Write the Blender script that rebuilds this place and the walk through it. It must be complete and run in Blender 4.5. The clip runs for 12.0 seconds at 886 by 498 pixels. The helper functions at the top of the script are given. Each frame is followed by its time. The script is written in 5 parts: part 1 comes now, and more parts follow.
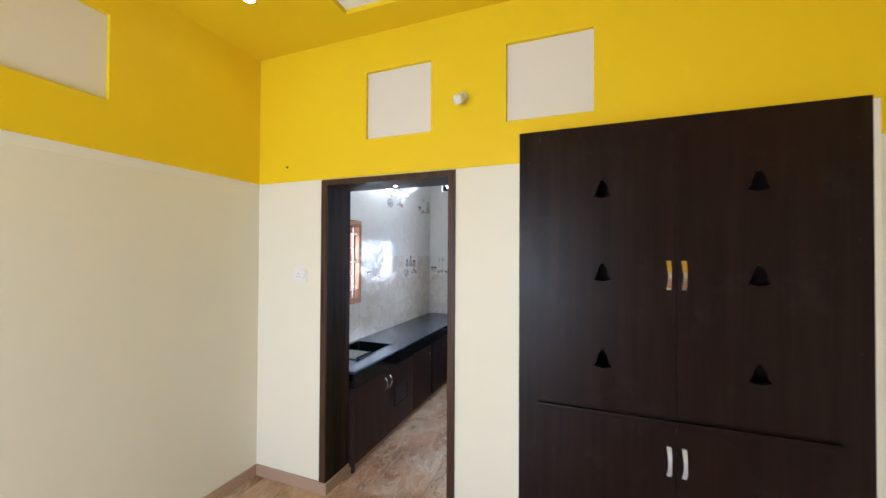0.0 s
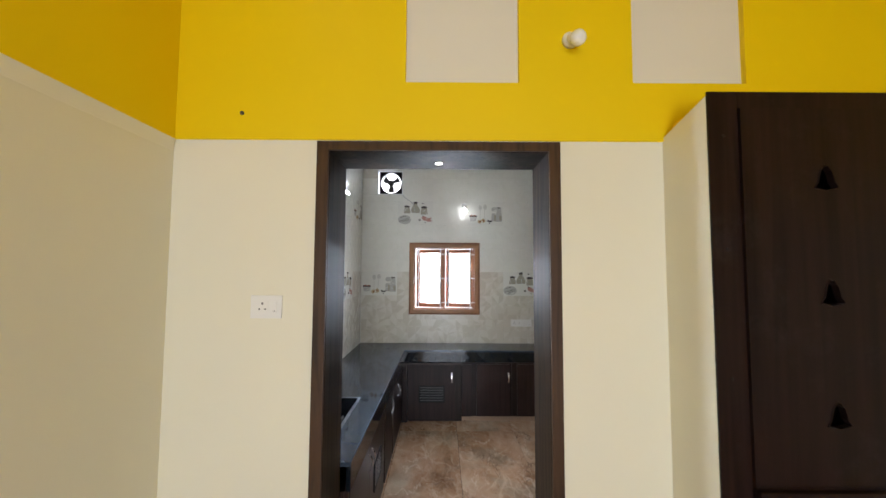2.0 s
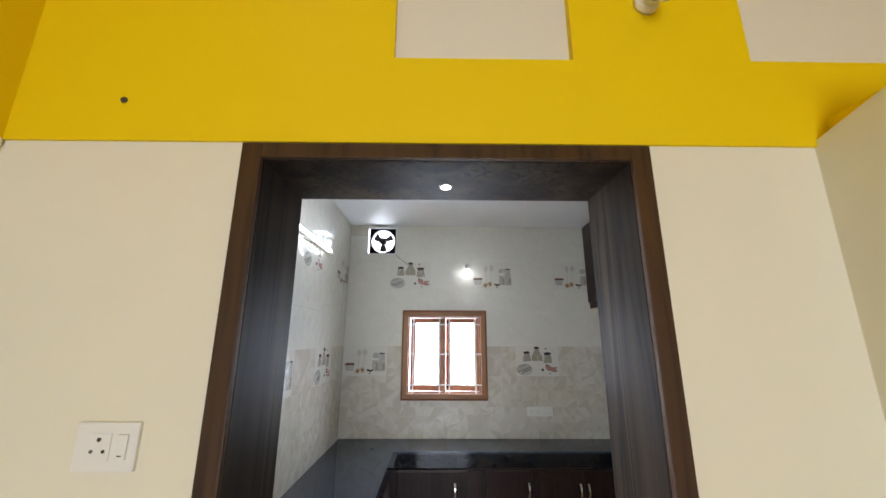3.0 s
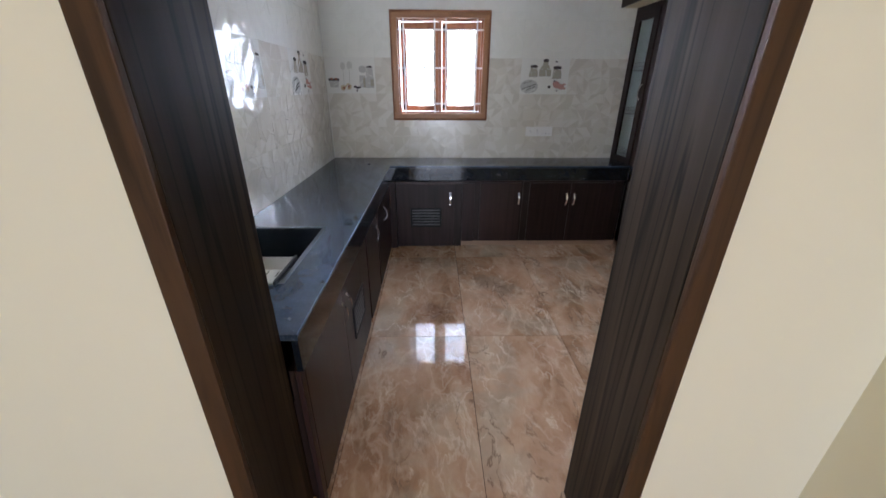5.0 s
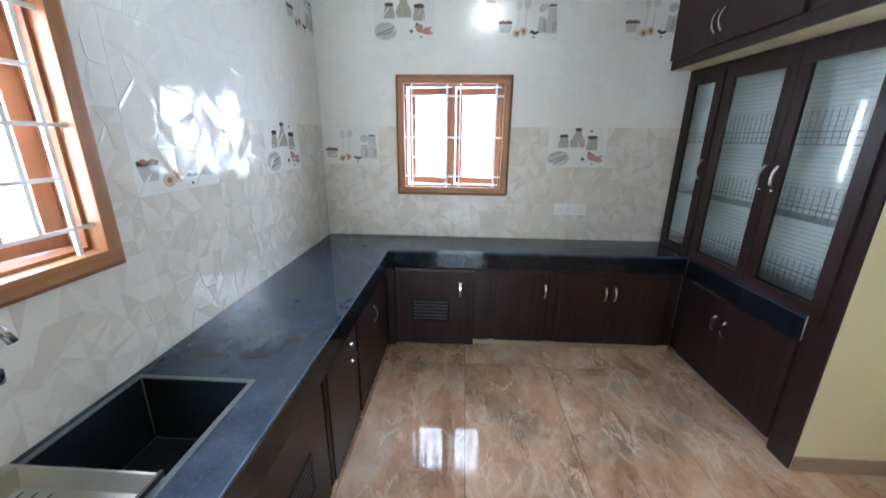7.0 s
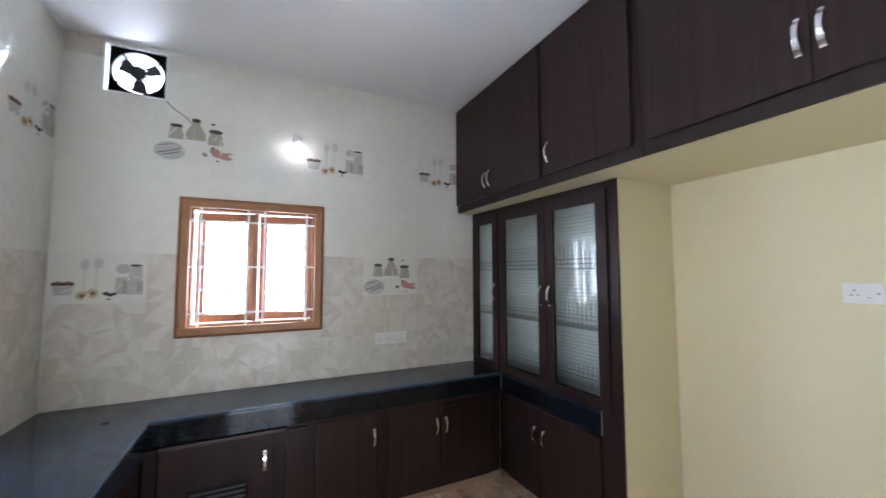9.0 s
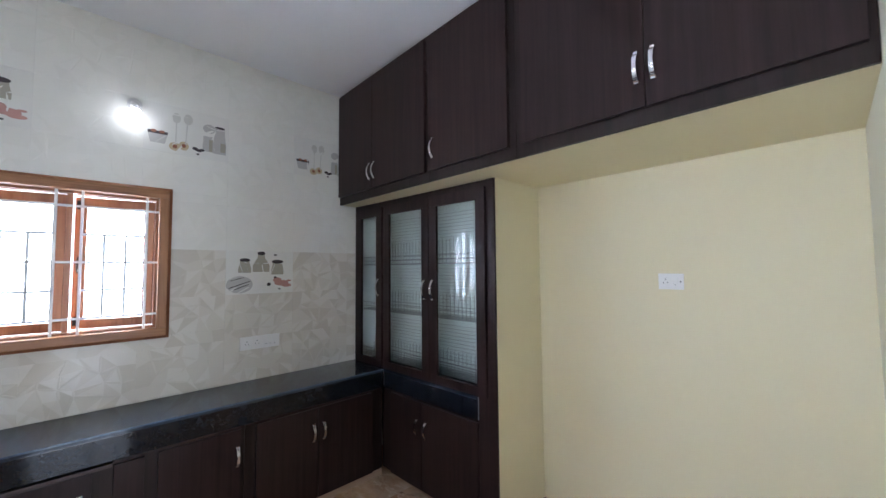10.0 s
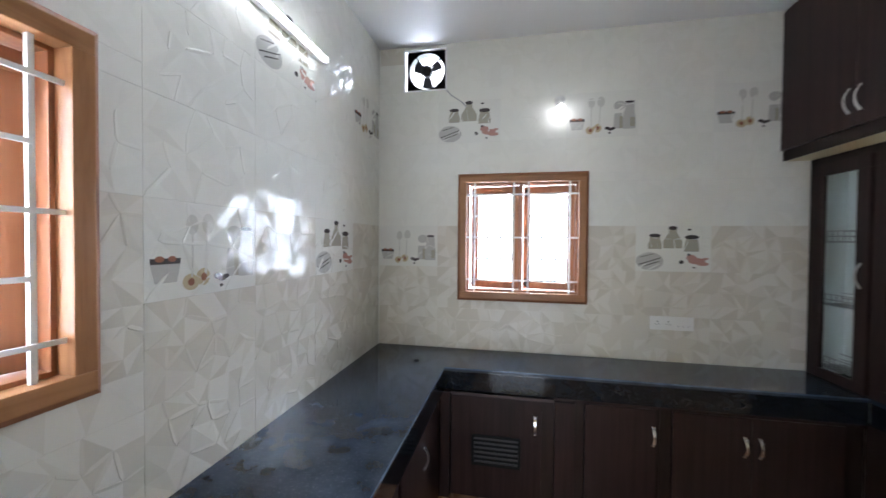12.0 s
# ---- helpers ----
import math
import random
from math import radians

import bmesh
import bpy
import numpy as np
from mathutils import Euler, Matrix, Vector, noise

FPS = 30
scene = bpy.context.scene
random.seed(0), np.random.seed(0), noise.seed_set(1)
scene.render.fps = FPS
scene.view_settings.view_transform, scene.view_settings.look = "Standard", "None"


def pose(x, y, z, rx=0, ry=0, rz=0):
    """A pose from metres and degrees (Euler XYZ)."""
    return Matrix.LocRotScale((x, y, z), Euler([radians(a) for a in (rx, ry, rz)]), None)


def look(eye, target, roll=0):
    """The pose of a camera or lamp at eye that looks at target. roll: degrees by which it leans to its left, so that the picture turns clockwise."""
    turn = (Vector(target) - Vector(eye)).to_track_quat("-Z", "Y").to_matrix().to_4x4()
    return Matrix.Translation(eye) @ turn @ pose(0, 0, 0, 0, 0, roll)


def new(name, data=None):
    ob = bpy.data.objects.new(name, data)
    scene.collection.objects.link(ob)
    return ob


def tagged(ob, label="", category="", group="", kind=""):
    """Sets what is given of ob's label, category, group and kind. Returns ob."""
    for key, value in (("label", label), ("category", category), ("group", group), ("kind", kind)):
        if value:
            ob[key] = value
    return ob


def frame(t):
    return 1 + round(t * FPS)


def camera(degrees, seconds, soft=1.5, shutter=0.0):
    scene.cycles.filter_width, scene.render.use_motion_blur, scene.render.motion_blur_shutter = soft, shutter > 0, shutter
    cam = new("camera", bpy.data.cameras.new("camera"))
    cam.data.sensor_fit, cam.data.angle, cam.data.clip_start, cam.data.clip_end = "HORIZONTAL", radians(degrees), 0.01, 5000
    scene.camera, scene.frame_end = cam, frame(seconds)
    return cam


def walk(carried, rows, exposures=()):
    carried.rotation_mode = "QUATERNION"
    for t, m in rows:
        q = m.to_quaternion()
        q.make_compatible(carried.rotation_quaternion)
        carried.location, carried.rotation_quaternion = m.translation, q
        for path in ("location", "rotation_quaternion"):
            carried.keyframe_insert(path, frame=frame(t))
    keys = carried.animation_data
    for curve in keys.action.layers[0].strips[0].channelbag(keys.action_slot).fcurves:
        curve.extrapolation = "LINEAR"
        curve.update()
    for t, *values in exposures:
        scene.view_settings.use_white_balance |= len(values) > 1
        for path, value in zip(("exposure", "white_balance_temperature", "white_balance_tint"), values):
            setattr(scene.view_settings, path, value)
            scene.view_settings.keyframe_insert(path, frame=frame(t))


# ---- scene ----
cam = camera(100.7, 12.0, shutter=0.2)
PATH = [
    (0, (1.734, -2.040, 1.690), (1.016, -0.174, 1.714), 0.3),
    (0.5, (1.436, -1.910, 1.653), (0.653, -0.070, 1.682), 0.5),
    (1, (0.989, -1.744, 1.647), (0.471, 0.188, 1.682), 0.4),
    (1.5, (0.636, -1.603, 1.627), (0.518, 0.393, 1.664), 0.5),
    (2, (0.515, -1.412, 1.673), (0.518, 0.585, 1.790), 0.3),
    (2.5, (0.472, -1.036, 1.739), (0.481, 0.927, 2.121), 0.2),
    (2.7, (0.480, -0.892, 1.752), (0.493, 1.043, 2.256), 0.2),
    (4.5, (0.457, -0.542, 1.491), (0.519, 1.410, 1.061), 0.4),
    (5, (0.485, -0.507, 1.424), (0.529, 1.321, 0.614), 0.3),
    (5.5, (0.532, -0.401, 1.407), (0.541, 1.310, 0.372), 0.6),
    (6, (0.551, -0.050, 1.404), (0.532, 1.627, 0.315), 0.6),
    (6.5, (0.618, 0.159, 1.489), (0.560, 1.887, 0.484), 0.6),
    (7, (0.634, 0.198, 1.574), (0.530, 2.108, 0.993), 0.6),
    (7.2, (0.640, 0.186, 1.592), (0.527, 2.141, 1.189), 0.6),
    (8.8, (0.596, 0.357, 1.540), (1.242, 2.245, 1.674), -0.0),
    (9, (0.611, 0.385, 1.536), (1.473, 2.185, 1.664), -0.1),
    (9.5, (0.635, 0.422, 1.517), (1.930, 1.941, 1.644), -0.5),
    (10, (0.645, 0.434, 1.527), (2.021, 1.882, 1.631), -0.5),
    (10.5, (0.604, 0.442, 1.517), (1.681, 2.126, 1.579), -0.2),
    (11, (0.571, 0.419, 1.525), (1.200, 2.317, 1.544), 0.0),
    (11.5, (0.543, 0.437, 1.530), (0.699, 2.430, 1.518), 0.2),
    (12, (0.504, 0.584, 1.538), (0.118, 2.546, 1.501), 0.5),
]
walk(cam, [(t, look(eye, target, roll)) for t, eye, target, roll in PATH], [
    (0.0, 0.76, 6000, 19), (1.0, 0.5, 5900, 16), (1.5, 0.44, 6500, 17), (2.5, 0.42, 6800, 16), (4.5, 0.32, 6150, 21), (5.5, 0.6, 6400, 20), (6.0, 1.52, 5850, 14),
    (6.5, 1.36, 5850, 14), (7.2, 0.9, 6150, 15), (9.0, 0.7, 6350, 19), (10.0, 0.62, 6150, 19), (11.0, 0.84, 6300, 18), (12.0, 0.58, 6450, 17)])

# ---- world and light ----
world = bpy.data.worlds.new("sky")
scene.world = world
world.use_nodes = True
wn = world.node_tree
sky = wn.nodes.new("ShaderNodeTexSky")
sky.sky_type, sky.sun_disc = "NISHITA", False
sky.sun_elevation, sky.sun_rotation = radians(52), radians(120)
wn.links.new(sky.outputs[0], wn.nodes["Background"].inputs[0])
wn.nodes["Background"].inputs[1].default_value = 0.15


def sun_lamp():
    d = bpy.data.lights.new("sun", "SUN")
    d.energy, d.angle, d.color = 3.0, radians(0.6), (1.0, 0.95, 0.88)
    ob = new("sun", d)
    ob.matrix_world = pose(0, 0, 8, 38, 0, 120)
    return ob


sun_lamp()


def window_light(eye, target, w, h, watts, color=(0.73, 0.87, 1.0)):
    d = bpy.data.lights.new("window_daylight", "AREA")
    d.shape, d.size, d.size_y, d.energy, d.color = "RECTANGLE", w, h, watts, color
    ob = new("window_daylight", d)
    ob.matrix_world = look(eye, target)
    return ob


KB_OUT = 3.62
# daylight that enters by the two kitchen windows and by the hall's openings behind the walker
window_light((0.54, KB_OUT, 1.8), (0.54, 0.0, 1.6), 1.3, 1.6, 120, (0.68, 0.84, 1.0))
window_light((-0.95, 0.86, 1.8), (3.0, 0.86, 1.5), 1.3, 1.6, 150)
window_light((0.6, -4.45, 1.25), (0.7, 0.0, 1.3), 1.3, 2.1, 78, (0.75, 0.88, 1.0))
window_light((-0.146, KB_OUT, 2.72), (0.1, 2.0, 3.25), 0.6, 0.75, 22)


# ---- materials ----
def mat(name, color=(0.5, 0.5, 0.5), rough=0.5, metal=0.0, spec=0.5):
    m = bpy.data.materials.new(name)
    m.use_nodes = True
    b = m.node_tree.nodes["Principled BSDF"]
    b.inputs["Base Color"].default_value = (*color, 1)
    b.inputs["Roughness"].default_value = rough
    b.inputs["Metallic"].default_value = metal
    b.inputs["Specular IOR Level"].default_value = spec
    return m


class Nodes:
    """Short hand for wiring a material."""

    def __init__(self, m):
        self.m, self.t = m, m.node_tree
        self.b = self.t.nodes["Principled BSDF"]

    def add(self, kind, **values):
        n = self.t.nodes.new(kind)
        for k, v in values.items():
            n.inputs[k].default_value = v
        return n

    def link(self, a, b):
        self.t.links.new(a, b)

    def coords(self, scale=(1, 1, 1), by_object=False, world_space=False):
        tc = self.add("ShaderNodeTexCoord")
        mp = self.add("ShaderNodeMapping")
        mp.inputs["Scale"].default_value = scale
        src = tc.outputs["Object"]
        if world_space:
            src = self.add("ShaderNodeNewGeometry").outputs["Position"]
        self.link(src, mp.inputs["Vector"])
        if by_object:
            info = self.add("ShaderNodeObjectInfo")
            mul = self.add("ShaderNodeVectorMath")
            mul.operation = "MULTIPLY_ADD"
            self.link(info.outputs["Random"], mul.inputs[0])
            mul.inputs[1].default_value = (37.0, 53.0, 71.0)
            self.link(mp.outputs[0], mul.inputs[2])
            return mul.outputs[0]
        return mp.outputs[0]

    def noise(self, vec, scale, detail=4, rough=0.55, distort=0.0):
        n = self.add("ShaderNodeTexNoise", Scale=scale, Detail=detail, Roughness=rough, Distortion=distort)
        self.link(vec, n.inputs["Vector"])
        return n.outputs["Fac"]

    def ramp(self, fac, stops):
        r = self.add("ShaderNodeValToRGB")
        e = r.color_ramp.elements
        while len(e) < len(stops):
            e.new(0.5)
        for el, (p, c) in zip(e, stops):
            el.position, el.color = p, (*c, 1) if len(c) == 3 else c
        self.link(fac, r.inputs["Fac"])
        return r.outputs["Color"]

    def mix(self, fac, a, b, mode="MIX"):
        n = self.t.nodes.new("ShaderNodeMix")
        n.data_type, n.blend_type = "RGBA", mode
        for sock, v in ((n.inputs[0], fac), (n.inputs[6], a), (n.inputs[7], b)):
            if hasattr(v, "node"):
                self.link(v, sock)
            else:
                sock.default_value = v if isinstance(v, (int, float)) else (*v, 1)
        return n.outputs[2]

    def span(self, fac, lo, hi):
        n = self.add("ShaderNodeMapRange")
        n.inputs["To Min"].default_value, n.inputs["To Max"].default_value = lo, hi
        self.link(fac, n.inputs["Value"])
        return n.outputs[0]

    def bump(self, fac, strength, dist=0.002):
        n = self.add("ShaderNodeBump", Strength=strength, Distance=dist)
        self.link(fac, n.inputs["Height"])
        self.link(n.outputs[0], self.b.inputs["Normal"])


def paint(name, color, rough=0.55):
    m = mat(name, color, rough, spec=0.32)
    n = Nodes(m)
    v = n.coords(world_space=True)
    big = n.noise(v, 1.3, 3)
    fine = n.noise(v, 60, 3)
    c = n.mix(n.span(big, 0.0, 0.35), color, [x * 0.88 for x in color])
    n.link(c, n.b.inputs["Base Color"])
    n.link(n.span(fine, rough - 0.08, rough + 0.1), n.b.inputs["Roughness"])
    n.bump(fine, 0.12, 0.001)
    return m


def laminate(name, dark, light, axis="z", rough=0.36, scale=1.0):
    """Wood-print laminate with streaks along one axis."""
    m = mat(name, dark, rough, spec=0.23)
    n = Nodes(m)
    s = {"z": (28, 28, 1.1), "x": (1.1, 28, 28), "y": (28, 1.1, 28)}[axis]
    v = n.coords([q * scale for q in s], by_object=True)
    streak = n.noise(v, 1.0, 6, 0.62, 0.6)
    fine = n.noise(v, 5.0, 3)
    mid = tuple((a + b) / 2 for a, b in zip(dark, light))
    c = n.ramp(streak, [(0.3, dark), (0.52, mid), (0.72, light)])
    c = n.mix(n.span(fine, 0.0, 0.35), c, dark)
    n.link(c, n.b.inputs["Base Color"])
    n.link(n.span(streak, rough - 0.05, rough + 0.1), n.b.inputs["Roughness"])
    n.bump(fine, 0.08, 0.0006)
    return m


def timber(name, dark, light, axis="z", rough=0.4, scale=1.0, spec=0.3):
    """Varnished solid wood with a drawn grain."""
    m = mat(name, dark, rough, spec=spec)
    n = Nodes(m)
    s = {"z": (16, 16, 1.2), "x": (1.2, 16, 16), "y": (16, 1.2, 16)}[axis]
    v = n.coords([q * scale for q in s], by_object=True)
    w = n.add("ShaderNodeTexNoise", Scale=1.2, Detail=8.0, Roughness=0.6, Distortion=1.4)
    n.link(v, w.inputs["Vector"])
    f = w.outputs["Fac"]
    c = n.ramp(f, [(0.33, dark), (0.5, tuple((a + 2 * b) / 3 for a, b in zip(dark, light))), (0.7, light)])
    n.link(c, n.b.inputs["Base Color"])
    n.bump(f, 0.1, 0.001)
    return m


def dusty_laminate(name, dark, light):
    """Dark laminate with faint hand smudges and plaster dust."""
    m = laminate(name, dark, light, rough=0.3)
    n = Nodes(m)
    v = n.coords(world_space=True)
    n.b.inputs["Specular IOR Level"].default_value = 0.13
    base = n.b.inputs["Base Color"].links[0].from_socket
    smudge = n.ramp(n.noise(v, 4.5, 8, 0.75, 0.2), [(0.54, (0, 0, 0)), (0.76, (0.3, 0.3, 0.3))])
    n.link(n.mix(smudge, base, (0.05, 0.042, 0.045)), n.b.inputs["Base Color"])
    n.link(n.span(n.noise(v, 5.0, 5, 0.65), 0.2, 0.46), n.b.inputs["Roughness"])
    return m


def veined_jamb(name):
    """Dark stained wood with broad bands and thin wavy dark grain lines running up."""
    m = mat(name, (0.03, 0.02, 0.015), 0.5, spec=0.1)
    n = Nodes(m)
    v = n.coords((10.0, 10.0, 0.3), by_object=True)
    band = n.noise(v, 1.0, 3, 0.5, 0.5)
    fine = n.noise(n.coords((60, 60, 1.6), by_object=True), 1.0, 5, 0.65, 0.5)
    c = n.ramp(band, [(0.34, (0.012, 0.0078, 0.005)), (0.5, (0.034, 0.0225, 0.014)), (0.66, (0.066, 0.044, 0.028))])
    c = n.mix(n.span(fine, 0.1, 0.55), c, (0.014, 0.009, 0.007))
    d = n.add("ShaderNodeMath")
    d.operation = "PINGPONG"
    k = n.add("ShaderNodeMath")
    k.operation = "MULTIPLY"
    n.link(n.noise(v, 0.8, 3, 0.5, 0.15), k.inputs[0])
    k.inputs[1].default_value = 9.0
    n.link(k.outputs[0], d.inputs[0])
    d.inputs[1].default_value = 0.5
    line = n.ramp(d.outputs[0], [(0.0, (0.95, 0.95, 0.95)), (0.14, (0, 0, 0))])
    n.link(n.mix(line, c, (0.005, 0.0035, 0.003)), n.b.inputs["Base Color"])
    n.link(n.span(fine, 0.42, 0.58), n.b.inputs["Roughness"])
    n.bump(fine, 0.12, 0.0008)
    return m


def marble_floor():
    m = mat("polished_marble_tile", (0.4, 0.27, 0.18), 0.05, spec=0.24)
    n = Nodes(m)
    # slanting drift of the veins, shifted from tile to tile
    v0 = n.coords((1.0, 1.0, 1.0), by_object=True)
    rot = n.add("ShaderNodeMapping")
    rot.inputs["Rotation"].default_value = (0, 0, radians(-32))
    rot.inputs["Scale"].default_value = (1.35, 0.8, 1.0)
    n.link(v0, rot.inputs["Vector"])
    v = rot.outputs[0]
    warp = n.add("ShaderNodeTexNoise", Scale=3.2, Detail=4.0, Roughness=0.6)
    n.link(v, warp.inputs["Vector"])
    ma = n.add("ShaderNodeVectorMath")
    ma.operation = "MULTIPLY_ADD"
    n.link(warp.outputs["Color"], ma.inputs[0])
    ma.inputs[1].default_value = (0.22, 0.22, 0.22)
    n.link(v, ma.inputs[2])
    vv = ma.outputs[0]
    cloud = n.noise(vv, 2.3, 7, 0.6, 0.45)
    base = n.ramp(cloud, [(0.3, (0.2, 0.1, 0.055)), (0.42, (0.38, 0.215, 0.125)), (0.53, (0.49, 0.305, 0.195)), (0.64, (0.57, 0.385, 0.262)), (0.78, (0.66, 0.5, 0.365))])
    grey = n.ramp(n.noise(v0, 1.8, 4, 0.6, 0.3), [(0.5, (0, 0, 0)), (0.62, (0.5, 0.5, 0.5))])
    base = n.mix(grey, base, n.ramp(cloud, [(0.3, (0.24, 0.2, 0.15)), (0.7, (0.49, 0.43, 0.335))]))

    def feathers(angle, stretch, scale, width, amount, gate_scale, gate=0.45):
        """Drawn-out veins where a stretched noise passes its middle value."""
        mp = n.add("ShaderNodeMapping")
        mp.inputs["Rotation"].default_value = (0, 0, radians(angle))
        mp.inputs["Scale"].default_value = (stretch, 1.0, 1.0)
        n.link(ma.outputs[0], mp.inputs["Vector"])
        f = n.noise(mp.outputs[0], scale, 7, 0.6, 0.35)
        d = n.add("ShaderNodeMath")
        d.operation = "SUBTRACT"
        n.link(f, d.inputs[0])
        d.inputs[1].default_value = 0.5
        e = n.add("ShaderNodeMath")
        e.operation = "ABSOLUTE"
        n.link(d.outputs[0], e.inputs[0])
        r = n.add("ShaderNodeMapRange")
        r.inputs["From Max"].default_value = width
        r.inputs["To Min"].default_value, r.inputs["To Max"].default_value = 1.0, 0.0
        n.link(e.outputs[0], r.inputs["Value"])
        g = n.add("ShaderNodeMath")
        g.operation = "MULTIPLY"
        n.link(r.outputs[0], g.inputs[0])
        n.link(n.ramp(n.noise(v, gate_scale, 4), [(gate, (0, 0, 0)), (gate + 0.15, (amount, amount, amount))]), g.inputs[1])
        return g.outputs[0]
    def cracks(scale, width, amount, gate_scale):
        """Broken vein lines along the edges of stretched cells."""
        k = n.add("ShaderNodeTexVoronoi", Scale=scale)
        k.feature = "DISTANCE_TO_EDGE"
        n.link(vv, k.inputs["Vector"])
        r = n.add("ShaderNodeMapRange")
        r.inputs["From Max"].default_value = width
        r.inputs["To Min"].default_value, r.inputs["To Max"].default_value = 1.0, 0.0
        n.link(k.outputs["Distance"], r.inputs["Value"])
        g = n.add("ShaderNodeMath")
        g.operation = "MULTIPLY"
        n.link(r.outputs[0], g.inputs[0])
        n.link(n.ramp(n.noise(v, gate_scale, 4), [(0.46, (0, 0, 0)), (0.62, (amount, amount, amount))]), g.inputs[1])
        return g.outputs[0]
    c = n.mix(feathers(-6, 1.5, 2.0, 0.04, 0.5, 2.2), base, (0.64, 0.47, 0.35))
    c = n.mix(feathers(-24, 1.5, 2.4, 0.022, 0.75, 3.0), c, (0.72, 0.57, 0.44))
    c = n.mix(feathers(20, 1.2, 3.4, 0.014, 0.5, 3.6), c, (0.7, 0.55, 0.43))
    c = n.mix(cracks(3.2, 0.05, 0.7, 2.4), c, (0.62, 0.46, 0.33))
    c = n.mix(cracks(6.5, 0.045, 0.5, 3.2), c, (0.62, 0.46, 0.34))
    c = n.mix(feathers(-12, 1.4, 1.9, 0.014, 0.7, 4.2, 0.48), c, (0.15, 0.09, 0.06))
    n.link(c, n.b.inputs["Base Color"])
    n.link(n.span(cloud, 0.03, 0.07), n.b.inputs["Roughness"])
    return m


# tone scales the stone's colour, used to paint lit and shaded faces apart
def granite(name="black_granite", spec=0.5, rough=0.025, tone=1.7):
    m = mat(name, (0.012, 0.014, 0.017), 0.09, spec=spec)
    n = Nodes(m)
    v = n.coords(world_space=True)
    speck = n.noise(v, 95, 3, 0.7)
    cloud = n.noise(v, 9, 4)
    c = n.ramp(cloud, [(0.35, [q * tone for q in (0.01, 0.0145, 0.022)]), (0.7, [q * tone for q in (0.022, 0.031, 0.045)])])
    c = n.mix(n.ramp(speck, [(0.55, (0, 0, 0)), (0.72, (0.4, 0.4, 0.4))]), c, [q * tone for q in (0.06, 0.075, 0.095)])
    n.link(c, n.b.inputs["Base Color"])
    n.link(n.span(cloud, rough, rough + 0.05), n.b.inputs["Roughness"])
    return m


def ceramic(name, color, rough=0.08):
    m = mat(name, color, rough, spec=0.32)
    n = Nodes(m)
    v = n.coords((1, 1, 1), by_object=True)
    cl = n.noise(v, 5, 3)
    c = n.mix(n.span(cl, 0.0, 0.3), color, [x * 0.93 for x in color])
    n.link(c, n.b.inputs["Base Color"])
    n.bump(n.noise(v, 25, 2), 0.06, 0.001)
    return m


def glowing(name, color, strength):
    m = mat(name, color, 0.4)
    b = m.node_tree.nodes["Principled BSDF"]
    b.inputs["Emission Color"].default_value = (*color, 1)
    b.inputs["Emission Strength"].default_value = strength
    return m


def pane_glass(name, color=(1, 1, 1), rough=0.0, ior=1.45):
    m = mat(name, color, rough)
    b = m.node_tree.nodes["Principled BSDF"]
    b.inputs["Transmission Weight"].default_value = 1.0
    b.inputs["IOR"].default_value = ior
    return m


YELLOW = paint("yellow_wall_paint", (0.86, 0.61, 0.001))
CREAM = paint("cream_wall_paint", (0.8, 0.766, 0.632))
PALE_YELLOW = paint("pale_yellow_wall_paint", (0.745, 0.667, 0.45))
PANEL_WHITE = paint("off_white_panel_paint", (0.76, 0.73, 0.65))
WHITE = paint("white_ceiling_paint", (0.89, 0.905, 0.925))
WENGE = laminate("wenge_laminate", (0.015, 0.0078, 0.0075), (0.044, 0.022, 0.02))
WENGE_EDGE = laminate("wenge_edge", (0.012, 0.007, 0.006), (0.034, 0.019, 0.016))
JAMB = veined_jamb("dark_stained_jamb")
DUSTY = dusty_laminate("espresso_laminate", (0.009, 0.0046, 0.0042), (0.024, 0.0122, 0.0106))
ARCH = timber("brown_stained_architrave", (0.026, 0.0125, 0.006), (0.07, 0.034, 0.0155), rough=0.45)
TEAK = timber("varnished_teak", (0.25, 0.105, 0.04), (0.4, 0.19, 0.085), rough=0.35)
TEAK_SASH = timber("teak_sash", (0.22, 0.08, 0.035), (0.34, 0.14, 0.065), rough=0.35)
MARBLE = marble_floor()
SKIRT = ceramic("brown_skirting_tile", (0.4, 0.275, 0.2), 0.2)
# one stone: top lightened for its sky sheen, fascia darkened as its shaded side
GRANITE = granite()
GRANITE_SHADED = granite("black_granite_shaded", 0.4, 0.05, 0.42)
TILE_PALE = ceramic("pale_glazed_tile", (0.79, 0.78, 0.72), 0.06)
TILE_BEIGE = ceramic("beige_glazed_tile", (0.68, 0.638, 0.56), 0.08)
TILE_WHITE = ceramic("white_decor_tile", (0.76, 0.75, 0.7))
GROUT = mat("grout", (0.72, 0.71, 0.67), 0.9)
FLOOR_GROUT = mat("floor_grout", (0.1, 0.06, 0.04), 0.9)
CHROME = mat("chrome", (0.8, 0.8, 0.82), 0.24, 1.0)
STEEL = mat("brushed_steel", (0.55, 0.54, 0.51), 0.3, 1.0)
BRASS = mat("brass_wrap", (0.62, 0.45, 0.14), 0.35, 0.8)
BLACK = mat("black_plastic", (0.012, 0.012, 0.014), 0.4)
BLACK_METAL = mat("dark_antique_metal", (0.008, 0.007, 0.006), 0.5, 0.1, 0.3)
SINK = mat("black_quartz_sink", (0.011, 0.014, 0.02), 0.25)
IVORY = mat("white_plastic", (0.8, 0.79, 0.77), 0.3)
SLOT = mat("dark_slot", (0.05, 0.045, 0.045), 0.6)
